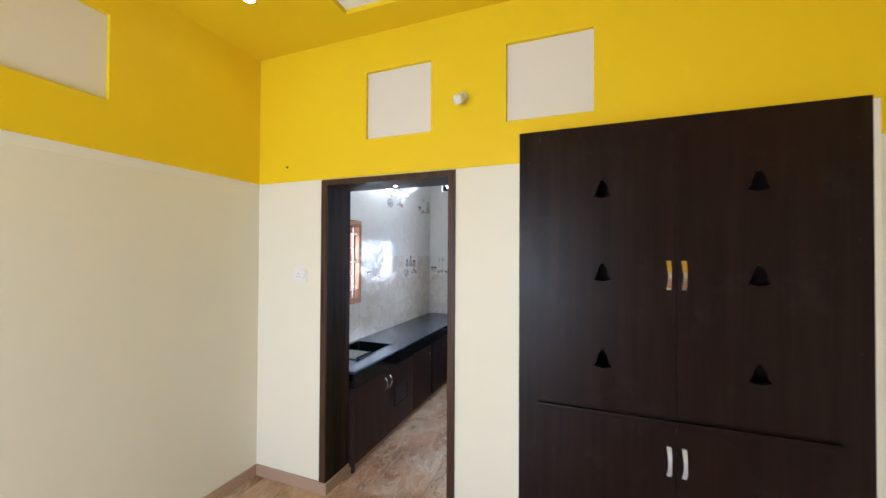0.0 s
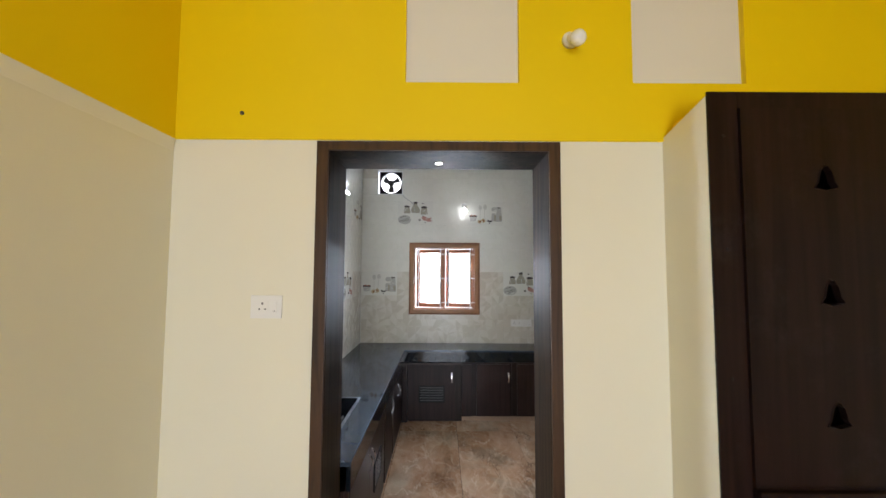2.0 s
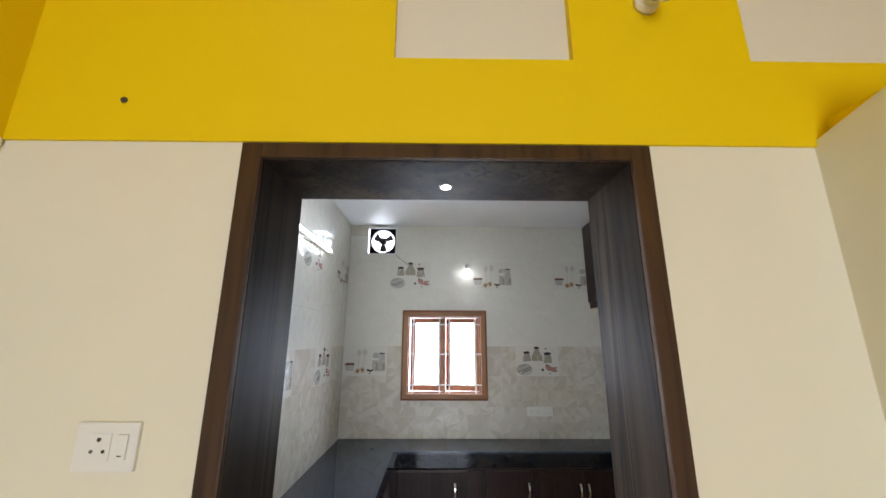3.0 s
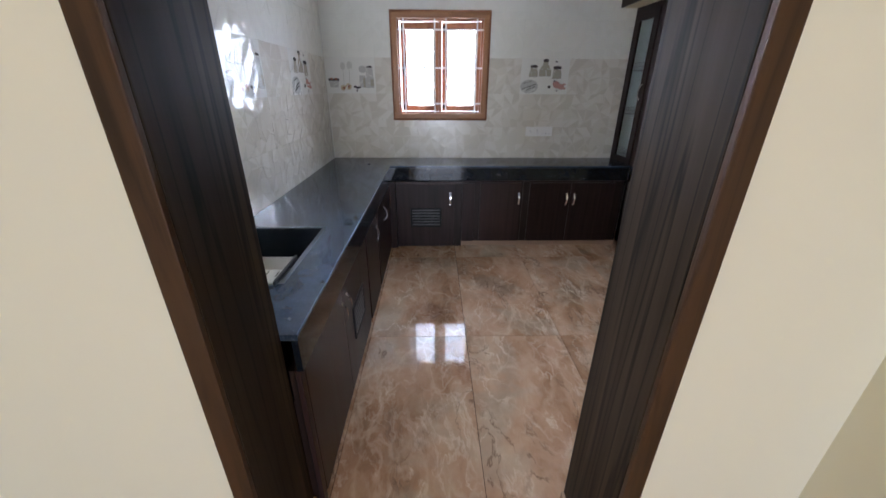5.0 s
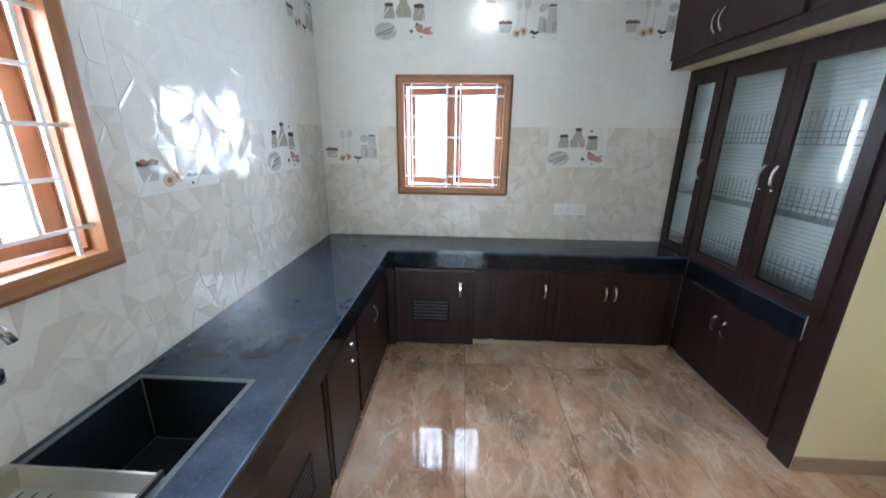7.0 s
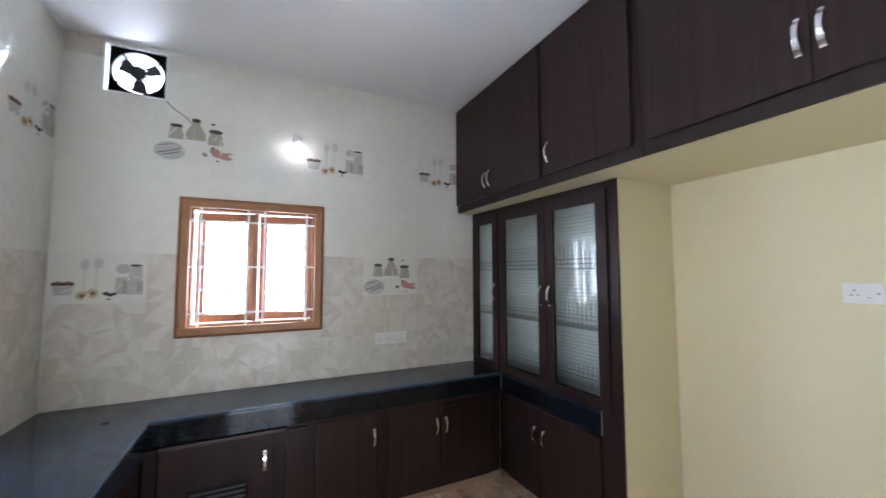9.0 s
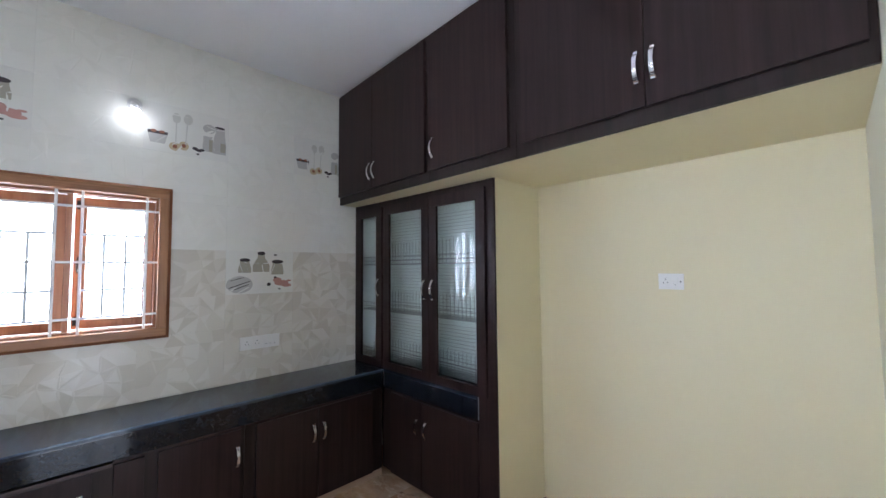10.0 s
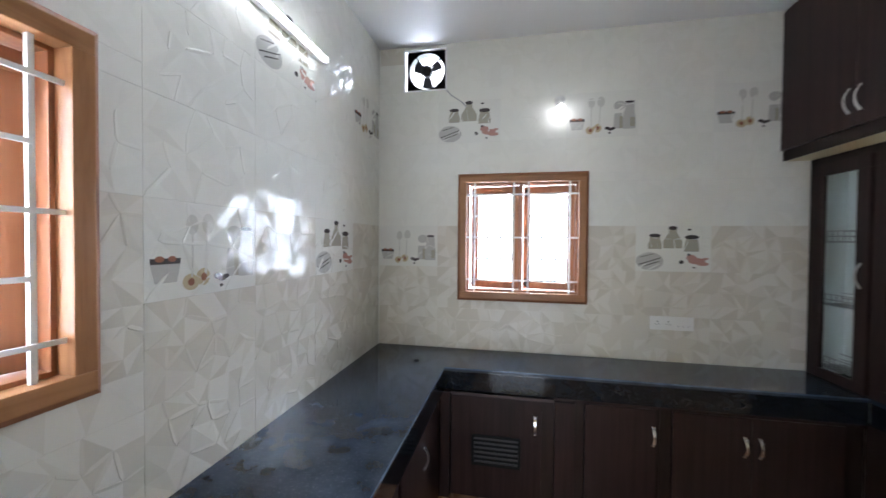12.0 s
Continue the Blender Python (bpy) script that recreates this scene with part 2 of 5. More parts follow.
GRILLE_WHITE = mat("white_enamel", (0.8, 0.79, 0.78), 0.35)
GLASS = pane_glass("window_glass")
RIPPLE = pane_glass("patterned_glass", (0.9, 0.97, 0.95), 0.0, 1.32)
CAB_INNER = mat("pale_laminate_interior", (0.84, 0.87, 0.86), 0.5)
WIRE = mat("steel_wire", (0.4, 0.4, 0.41), 0.3, 1.0)
BULB_ON = glowing("lit_bulb", (0.9, 0.97, 1.0), 9.0)
TUBE_ON = glowing("lit_tube", (0.86, 0.95, 1.0), 11.0)
SPOT_ON = glowing("lit_downlight", (0.95, 0.97, 1.0), 25.0)
BULB_OFF = mat("opal_bulb", (0.82, 0.82, 0.8), 0.25)
GROUND = paint("bare_ground", (0.32, 0.28, 0.22), 0.9)


# ---- mesh helpers ----
def link_mesh(name, bm, material, parent=None, smooth=False):
    me = bpy.data.meshes.new(name)
    bm.to_mesh(me)
    bm.free()
    for m in material if isinstance(material, (list, tuple)) else [material]:
        me.materials.append(m)
    if smooth:
        me.shade_smooth()
    ob = new(name, me)
    if parent:
        ob.parent = parent
    return ob


def part(name, bm, material, parent, label="", smooth=False):
    ob = link_mesh(name, bm, material, parent, smooth)
    return tagged(ob, label) if label else ob


def thing(name, label, category, group="", at=(0, 0, 0)):
    ob = new(name)
    ob.location = at
    ob.empty_display_size = 0.1
    return tagged(ob, label, category, group)


def structure(ob, label, category):
    return tagged(ob, label, category, kind="structure")


def box(bm, x0, x1, y0, y1, z0, z1, bevel=0.0, index=0):
    tmp = bmesh.new()
    bmesh.ops.create_cube(tmp, size=1)
    for v in tmp.verts:
        v.co = Vector(((x0 + x1) / 2 + v.co.x * (x1 - x0), (y0 + y1) / 2 + v.co.y * (y1 - y0), (z0 + z1) / 2 + v.co.z * (z1 - z0)))
    if bevel:
        bmesh.ops.bevel(tmp, geom=tmp.edges[:], offset=bevel, segments=2, profile=0.7, affect="EDGES")
    if index:
        for f in tmp.faces:
            f.material_index = index
    me = bpy.data.meshes.new("tmp")
    tmp.to_mesh(me)
    tmp.free()
    bm.from_mesh(me)
    bpy.data.meshes.remove(me)
    return bm


def boxed(*a, **k):
    return box(bmesh.new(), *a, **k)


def rod(bm, points, r, sides=10, cap=True):
    """A round bar along a line of points."""
    pts = [Vector(p) for p in points]
    rings = []
    for i, p in enumerate(pts):
        d = (pts[min(i + 1, len(pts) - 1)] - pts[max(i - 1, 0)]).normalized()
        up = Vector((0, 0, 1)) if abs(d.z) < 0.9 else Vector((1, 0, 0))
        u = d.cross(up).normalized()
        w = d.cross(u)
        rr = r[i] if isinstance(r, (list, tuple)) else r
        rings.append([bm.verts.new(p + rr * (math.cos(a) * u + math.sin(a) * w)) for a in (2 * math.pi * k / sides for k in range(sides))])
    for a, b in zip(rings, rings[1:]):
        for k in range(sides):
            bm.faces.new((a[k], a[(k + 1) % sides], b[(k + 1) % sides], b[k]))
    if cap:
        bm.faces.new(rings[0][::-1])
        bm.faces.new(rings[-1])
    bmesh.ops.recalc_face_normals(bm, faces=bm.faces[:])
    return bm


def lathe(bm, profile, m=Matrix.Identity(4), sides=24):
    """Turns (radius, height) pairs round the z axis of m."""
    rings = []
    for r, z in profile:
        rings.append([bm.verts.new(m @ Vector((max(r, 1e-4) * math.cos(a), max(r, 1e-4) * math.sin(a), z))) for a in (2 * math.pi * k / sides for k in range(sides))])
    for a, b in zip(rings, rings[1:]):
        for k in range(sides):
            bm.faces.new((a[k], a[(k + 1) % sides], b[(k + 1) % sides], b[k]))
    bm.faces.new(rings[0][::-1])
    bm.faces.new(rings[-1])
    bmesh.ops.recalc_face_normals(bm, faces=bm.faces[:])
    return bm


def minus(rect, hole):
    """What is left of the rectangle (a0, a1, b0, b1) once the hole is cut out of it, as rectangles."""
    a0, a1, b0, b1 = rect
    c0, c1, d0, d1 = max(a0, hole[0]), min(a1, hole[1]), max(b0, hole[2]), min(b1, hole[3])
    if c0 >= c1 or d0 >= d1:
        return [rect]
    out = [(a0, a1, b0, d0), (a0, a1, d1, b1), (a0, c0, d0, d1), (c1, a1, d0, d1)]
    return [r for r in out if r[1] - r[0] > 1e-4 and r[3] - r[2] > 1e-4]


def pieces(rect, holes):
    rects = [rect]
    for hle in holes:
        rects = [q for r in rects for q in minus(r, hle)]
    return rects


def wall_x(bm, x0, x1, rect, holes=(), index=0):
    """A wall whose faces look along x; rect and holes are (y0, y1, z0, z1)."""
    for a0, a1, b0, b1 in pieces(rect, holes):
        box(bm, x0, x1, a0, a1, b0, b1, index=index)
    return bm


def wall_y(bm, y0, y1, rect, holes=(), index=0):
    for a0, a1, b0, b1 in pieces(rect, holes):
        box(bm, a0, a1, y0, y1, b0, b1, index=index)
    return bm


# ---- the plan ----
KL, KB, KR = -0.49, 3.178, 2.755          # kitchen: left wall, back wall, alcove wall
HY, DW, JD = 0.085, 0.318, 0.35         # the wall between hall and kitchen: its two faces, and the depth of the door lining
KC, HC = 2.955, 3.165                     # ceilings
HL, HR, HB = -0.60, 3.50, -4.20         # hall: left, right, back
BAND = 2.21                            # where the hall's yellow begins
DOOR = (0.0, 0.996, -1.0, 2.204)
BWIN = (0.102, 0.98, 1.13, 2.02)       # back window, outside of its frame
LWIN = (0.425, 1.295, 1.165, 2.03)        # left window
FAN_HOLE = (-0.302, 0.005, 2.631, 2.923)
TW, TH = 0.4415, 0.2945                 # wall tile


def build_shell():
    # floor slab under the tiles
    ob = link_mesh("floor", boxed(HL - 0.3, HR + 0.3, HB - 0.3, KB + 0.25, -0.2, -0.012), FLOOR_GROUT)
    structure(ob, "brown polished marble tile floor with pale veins", "floor")
    out = link_mesh("ground", boxed(-120, 120, -120, 120, -0.5, -0.3), GROUND)
    structure(out, "bare sandy ground outside the house", "ground")
    sky_card = link_mesh("backdrop", boxed(-6, 6, 7.0, 7.1, -0.3, 8.0), glowing("white_haze", (0.93, 0.97, 1.0), 1.8))
    structure(sky_card, "white hazy sky and distance behind the house", "backdrop")
    # wall between hall and kitchen
    bm = bmesh.new()
    wall_y(bm, HY, DW, (HL - 0.2, HR, -0.012, BAND), [DOOR])
    panels = [(0.357, 0.832, 2.457, 2.91), (1.307, 1.782, 2.459, 2.916)]
    w = structure(link_mesh("wall_door", bm, CREAM), "cream wall with a yellow upper band and recessed pale squares", "wall")
    part("upper_wall", boxed(HL - 0.2, HR, HY + 0.03, DW, BAND, HC), CREAM, w)
    part("band", wall_y(bmesh.new(), HY - 0.008, HY + 0.03, (HL - 0.008, HR, BAND, HC), panels), YELLOW, w, "yellow painted band")
    for p in panels:
        part("recessed_panel", boxed(p[0], p[1], HY + 0.018, HY + 0.0299, p[2], p[3]), PANEL_WHITE, w, "recessed off-white square")
    # hall's left wall
    bm = bmesh.new()
    wall_x(bm, HL - 0.2, HL, (HB, HY, -0.012, BAND))
    panel = [(-1.36, -0.883, 2.483, 2.936)]
    w = structure(link_mesh("wall_hall_left", bm, CREAM), "cream hall wall with a yellow band and one recessed pale square", "wall")
    part("upper_wall", boxed(HL - 0.2, HL - 0.03, HB, HY - 0.008, BAND, HC), CREAM, w)
    part("band", wall_x(bmesh.new(), HL - 0.03, HL + 0.008, (HB, HY - 0.008, BAND, HC), panel), YELLOW, w, "yellow painted band")
    part("recessed_panel", boxed(HL - 0.0299, HL - 0.018, *panel[0][:2], *panel[0][2:]), PANEL_WHITE, w, "recessed off-white square")
    bm = bmesh.new()
    tri = [[bm.verts.new(p) for p in ((HL, y, BAND - 0.05), (HL + 0.0005, y, BAND - 0.05), (HL + 0.0095, y, BAND), (HL, y, BAND))] for y in (HB, HY - 0.008)]
    bm.faces.new(tri[0][::-1])
    bm.faces.new(tri[1])
    for k in range(4):
        bm.faces.new((tri[0][k], tri[0][(k + 1) % 4], tri[1][(k + 1) % 4], tri[1][k]))
    bmesh.ops.recalc_face_normals(bm, faces=bm.faces[:])
    part("plaster_chamfer", bm, CREAM, w, "cream plaster chamfer below the yellow band")
    # hall's right and back walls, with the openings that light it
    bm = wall_x(bmesh.new(), HR, HR + 0.2, (HB, DW, -0.012, BAND))
    wall_x(bm, HR, HR + 0.2, (HB, DW, BAND, HC), index=1)
    structure(link_mesh("wall_hall_right", bm, [CREAM, YELLOW]), "cream hall wall with a yellow upper band", "wall")
    bm = wall_y(bmesh.new(), HB - 0.2, HB, (HL - 0.2, HR + 0.2, -0.012, BAND), [(-0.05, 1.25, -0.012, BAND)])
    wall_y(bm, HB - 0.2, HB, (HL - 0.2, HR + 0.2, BAND, HC), index=1)
    structure(link_mesh("wall_hall_back", bm, [CREAM, YELLOW]), "cream hall wall with a yellow band and a wide opening", "wall")
    # hall's ceiling, with a recessed square
    bm = bmesh.new()
    sq = (0.357, 0.832, -0.63, -0.152)
    for a0, a1, b0, b1 in pieces((HL - 0.2, HR + 0.2, HB - 0.2, 0.22), [sq]):
        box(bm, a0, a1, b0, b1, HC, HC + 0.03)
    box(bm, HL - 0.2, HR + 0.2, HB - 0.2, 0.22, HC + 0.03, HC + 0.2, index=1)
    structure(link_mesh("ceiling_hall", bm, [YELLOW, WHITE]), "yellow ceiling with a recessed white square", "ceiling")
    # kitchen walls behind the tiles
    hole = (BWIN[0] + 0.03, BWIN[1] - 0.03, BWIN[2] + 0.03, BWIN[3] - 0.03)
    bm = wall_y(bmesh.new(), KB + 0.0078, KB + 0.23, (KL - 0.23, KR + 0.2, -0.2, KC + 0.1), [hole, FAN_HOLE])
    structure(link_mesh("wall_back", bm, GROUT), "kitchen wall clad in beige and pale faceted tiles", "wall")
    hole = (LWIN[0] + 0.03, LWIN[1] - 0.03, LWIN[2] + 0.03, LWIN[3] - 0.03)
    bm = wall_x(bmesh.new(), KL - 0.23, KL - 0.0078, (DW, KB + 0.23, -0.2, KC + 0.1), [hole])
    structure(link_mesh("wall_left", bm, GROUT), "kitchen wall clad in pale faceted glossy tiles", "wall")
    bm = wall_x(bmesh.new(), KR, KR + 0.2, (DW, KB + 0.23, -0.012, KC + 0.1))
    structure(link_mesh("wall_alcove", bm, PALE_YELLOW), "pale yellow painted kitchen alcove wall", "wall")
    bm = boxed(2.302, KR, 1.738, 1.764, -0.012, 2.046)
    structure(link_mesh("wall_partition", bm, PALE_YELLOW), "pale yellow painted return beside the display cabinet", "wall")
    bm = boxed(2.11, KR, DW, KB, 2.046, 2.08)
    structure(link_mesh("loft_slab", bm, PALE_YELLOW), "pale yellow painted slab under the loft cupboards", "loft slab")
    bm = boxed(KL - 0.23, KR + 0.2, 0.225, KB + 0.23, KC, KC + 0.2)
    structure(link_mesh("ceiling_kitchen", bm, WHITE), "plain white painted kitchen ceiling", "ceiling")
    # plaster box round the prayer cupboard
    w = structure(link_mesh("wall_niche", boxed(1.468, 2.715, -0.167, HY, 2.25, 2.285), YELLOW), "cream plaster surround of the prayer cupboard", "wall")
    for xa, xb in ((1.428, 1.468), (2.715, 2.775)):
        bm = bmesh.new()
        v = [bm.verts.new(p) for p in ((xa, HY, -0.012), (xb, HY, -0.012), (xb, HY, 2.25), (xa, HY, 2.225), (xa, -0.167, -0.012), (xb, -0.167, -0.012), (xb, -0.167, 2.285), (xa, -0.167, 2.285))]
        for q in ((0, 1, 2, 3), (4, 7, 6, 5), (0, 3, 7, 4), (1, 5, 6, 2), (0, 4, 5, 1)):
            bm.faces.new([v[k] for k in q])
        bm.faces.new([v[k] for k in (3, 2, 6, 7)]).material_index = 1
        bmesh.ops.recalc_face_normals(bm, faces=bm.faces[:])
        part("pier", bm, [CREAM, YELLOW], w, "cream plaster pier")


def skirting(x0, x1, y0, y1, z1=0.08):
    ob = link_mesh("baseboard", boxed(x0, x1, y0, y1, -0.01, z1, 0.002), SKIRT)
    structure(ob, "brown marble tile skirting", "skirting")


def build_skirtings():
    skirting(HL, 0.045, HY - 0.012, HY - 0.0005)
    skirting(0.951, 1.428, HY - 0.012, HY - 0.0005)
    skirting(HL + 0.0005, HL + 0.012, HB, HY - 0.0125)
    skirting(2.302, KR - 0.0125, 1.726, 1.7375)
    skirting(KR - 0.012, KR - 0.0005, DW + 0.02, 1.7375)
    skirting(0.0465, 0.058, HY - 0.012, JD - 0.004)
    skirting(0.9385, 0.95, HY - 0.012, JD - 0.004)


def build_doorway():
    d = thing("door_frame", "dark stained timber door lining with brown architrave, no leaf", "door frame", at=(0.497, 0.22, 0))
    tagged(d, kind="structure")
    def p(name, *a, m=JAMB, bevel=0.003):
        ob = part(name, boxed(*a, bevel=bevel), m, d)
        ob.matrix_parent_inverse = d.matrix_basis.inverted()
    p("jamb", 0.002, 0.046, HY + 0.001, JD, 0.0, 2.164)
    p("jamb", 0.951, 0.994, HY + 0.001, JD, 0.0, 2.164)
    p("head_lining", 0.002, 0.994, HY + 0.001, JD, 2.164, 2.203)
    p("architrave", -0.004, 0.045, HY - 0.014, HY, 0.081, 2.204, m=ARCH)
    p("architrave", 0.952, 0.9985, HY - 0.014, HY, 0.081, 2.204, m=ARCH)
    p("architrave", 0.045, 0.952, HY - 0.014, HY, 2.165, 2.204, m=ARCH)


build_shell()
build_skirtings()
build_doorway()


# ---- shared fittings ----
def wpart(name, bm, material, parent, label="", smooth=False):
    """A part whose mesh is built in world places."""
    ob = link_mesh(name, bm, material, None, smooth)
    ob.parent = parent
    if not parent.parent:
        ob.matrix_parent_inverse = parent.matrix_basis.inverted()
    return tagged(ob, label) if label else ob


def bow_handle(parent, at, out, length=0.11, material=None, upright=Vector((0, 0, 1)), label="chrome bow handle", wrap=False):
    """A bowed metal strip; out points away from the door."""
    out, at = Vector(out), Vector(at)
    side = upright.cross(out).normalized()
    bm = bmesh.new()
    rows = []
    n = 12
    for i in range(n + 1):
        s = -1 + 2 * i / n
        bulge = 0.026 * (1 - abs(s) ** 2.2) + 0.002
        wdt = 0.0065 + 0.0028 * abs(s)
        c = at + upright * (s * length / 2) + out * bulge
        rows.append([bm.verts.new(c + side * wdt), bm.verts.new(c - side * wdt), bm.verts.new(c - side * wdt - out * 0.005), bm.verts.new(c + side * wdt - out * 0.005)])
    for a, b in zip(rows, rows[1:]):
        for k in range(4):
            bm.faces.new((a[k], a[(k + 1) % 4], b[(k + 1) % 4], b[k]))
    bm.faces.new(rows[0][::-1])
    bm.faces.new(rows[-1])
    for s in (-0.5, 0.5):
        c = at + upright * s * (length - 0.012)
        tmp = [c + side * 0.007 * sx + upright * 0.007 * sz + out * o for o in (0.0, 0.007) for sx, sz in ((-1, -1), (1, -1), (1, 1), (-1, 1))]
        v = [bm.verts.new(q) for q in tmp]
        for q in ((0, 1, 2, 3), (4, 5, 6, 7), (0, 1, 5, 4), (1, 2, 6, 5), (2, 3, 7, 6), (3, 0, 4, 7)):
            bm.faces.new([v[k] for k in q])
    bmesh.ops.recalc_face_normals(bm, faces=bm.faces[:])
    if wrap:
        for f in bm.faces:
            if (f.calc_center_median() - at).dot(upright) > 0.012:
                f.material_index = 1
    wpart("handle", bm, [material or CHROME, BRASS], parent, label)


def vent_grille(parent, rect, face, axis):
    """A louvred vent with its frame; rect (a0, a1, z0, z1) on the face at that coordinate, looking to -y or +x."""
    a0, a1, z0, z1 = rect
    sgn = 1 if axis == "x" else -1
    def bx(bm, p0, p1, q0, q1, d0, d1):
        lo, hi = sorted((face + sgn * d0, face + sgn * d1))
        if axis == "x":
            box(bm, lo, hi, p0, p1, q0, q1, 0.001)
        else:
            box(bm, p0, p1, lo, hi, q0, q1, 0.001)
    bm = bmesh.new()
    for r in ((a0, a1, z0, z0 + 0.014), (a0, a1, z1 - 0.014, z1), (a0, a0 + 0.014, z0 + 0.014, z1 - 0.014), (a1 - 0.014, a1, z0 + 0.014, z1 - 0.014)):
        bx(bm, *r, 0.0, 0.009)
    vent = wpart("vent_frame", bm, VENT_BLACK, parent, "black louvred vent")
    bm = bmesh.new()
    bx(bm, a0 + 0.014, a1 - 0.014, z0 + 0.014, z1 - 0.014, 0.0, 0.002)
    wpart("backing", bm, VENT_BLACK, parent)
    n = 6
    for k in range(n):
        z = z0 + 0.022 + (z1 - z0 - 0.044) * k / (n - 1)
        bm = bmesh.new()
        bx(bm, a0 + 0.015, a1 - 0.015, z - 0.0055, z + 0.0055, 0.002, 0.006)
        wpart("slat", bm, LOUVRE, parent)


VENT_BLACK = mat("matt_black_vent", (0.008, 0.008, 0.009), 0.5, spec=0.2)
LOUVRE = mat("grey_louvre", (0.06, 0.06, 0.065), 0.3, 0.4)


SKEWED = radians(2.7)      # the cabinets on the right stand a little out of square
SKEW = Matrix.Translation((2.30, 1.75, 0)) @ Matrix.Rotation(SKEWED, 4, "Z") @ Matrix.Translation((-2.30, -1.75, 0))


def prism(points, z0, z1):
    bm = bmesh.new()
    lo = [bm.verts.new((x, y, z0)) for x, y in points]
    up = [bm.verts.new((x, y, z1)) for x, y in points]
    bm.faces.new(lo[::-1])
    bm.faces.new(up)
    for k in range(len(points)):
        j = (k + 1) % len(points)
        bm.faces.new((lo[k], lo[j], up[j], up[k]))
    bmesh.ops.recalc_face_normals(bm, faces=bm.faces[:])
    return bm


# ---- kitchen: base cabinets ----
SLAB, FASC = 0.779, 0.643      # worktop's top, and the foot of its black fascia
FX, FY, FR = 0.078, 2.783, 2.296   # door faces: left run, back run, right run


def cabinet(name, label, body, at):
    c = thing(name, label, "cabinet", "base cabinets", at)
    wpart("body", body, WENGE_EDGE, c)
    return c


def door_y(c, x0, x1, z0, z1, face, handles=(), label=""):
    """A door leaf that looks to -y."""
    d = wpart("door", boxed(x0, x1, face - 0.006, face + 0.0135, z0, z1, 0.002), WENGE, c, label)
    for hx, hz in handles:
        bow_handle(d, (hx, face - 0.006, hz), (0, -1, 0))
    return d


def door_x(c, y0, y1, z0, z1, face, out, handles=(), label="", length=0.11):
    lo, hi = sorted((face + 0.006 * out, face - 0.0135 * out))
    d = wpart("door", boxed(lo, hi, y0, y1, z0, z1, 0.002), WENGE, c, label)
    for hy, hz in handles:
        bow_handle(d, (face + 0.006 * out, hy, hz), (out, 0, 0), length)
    return d


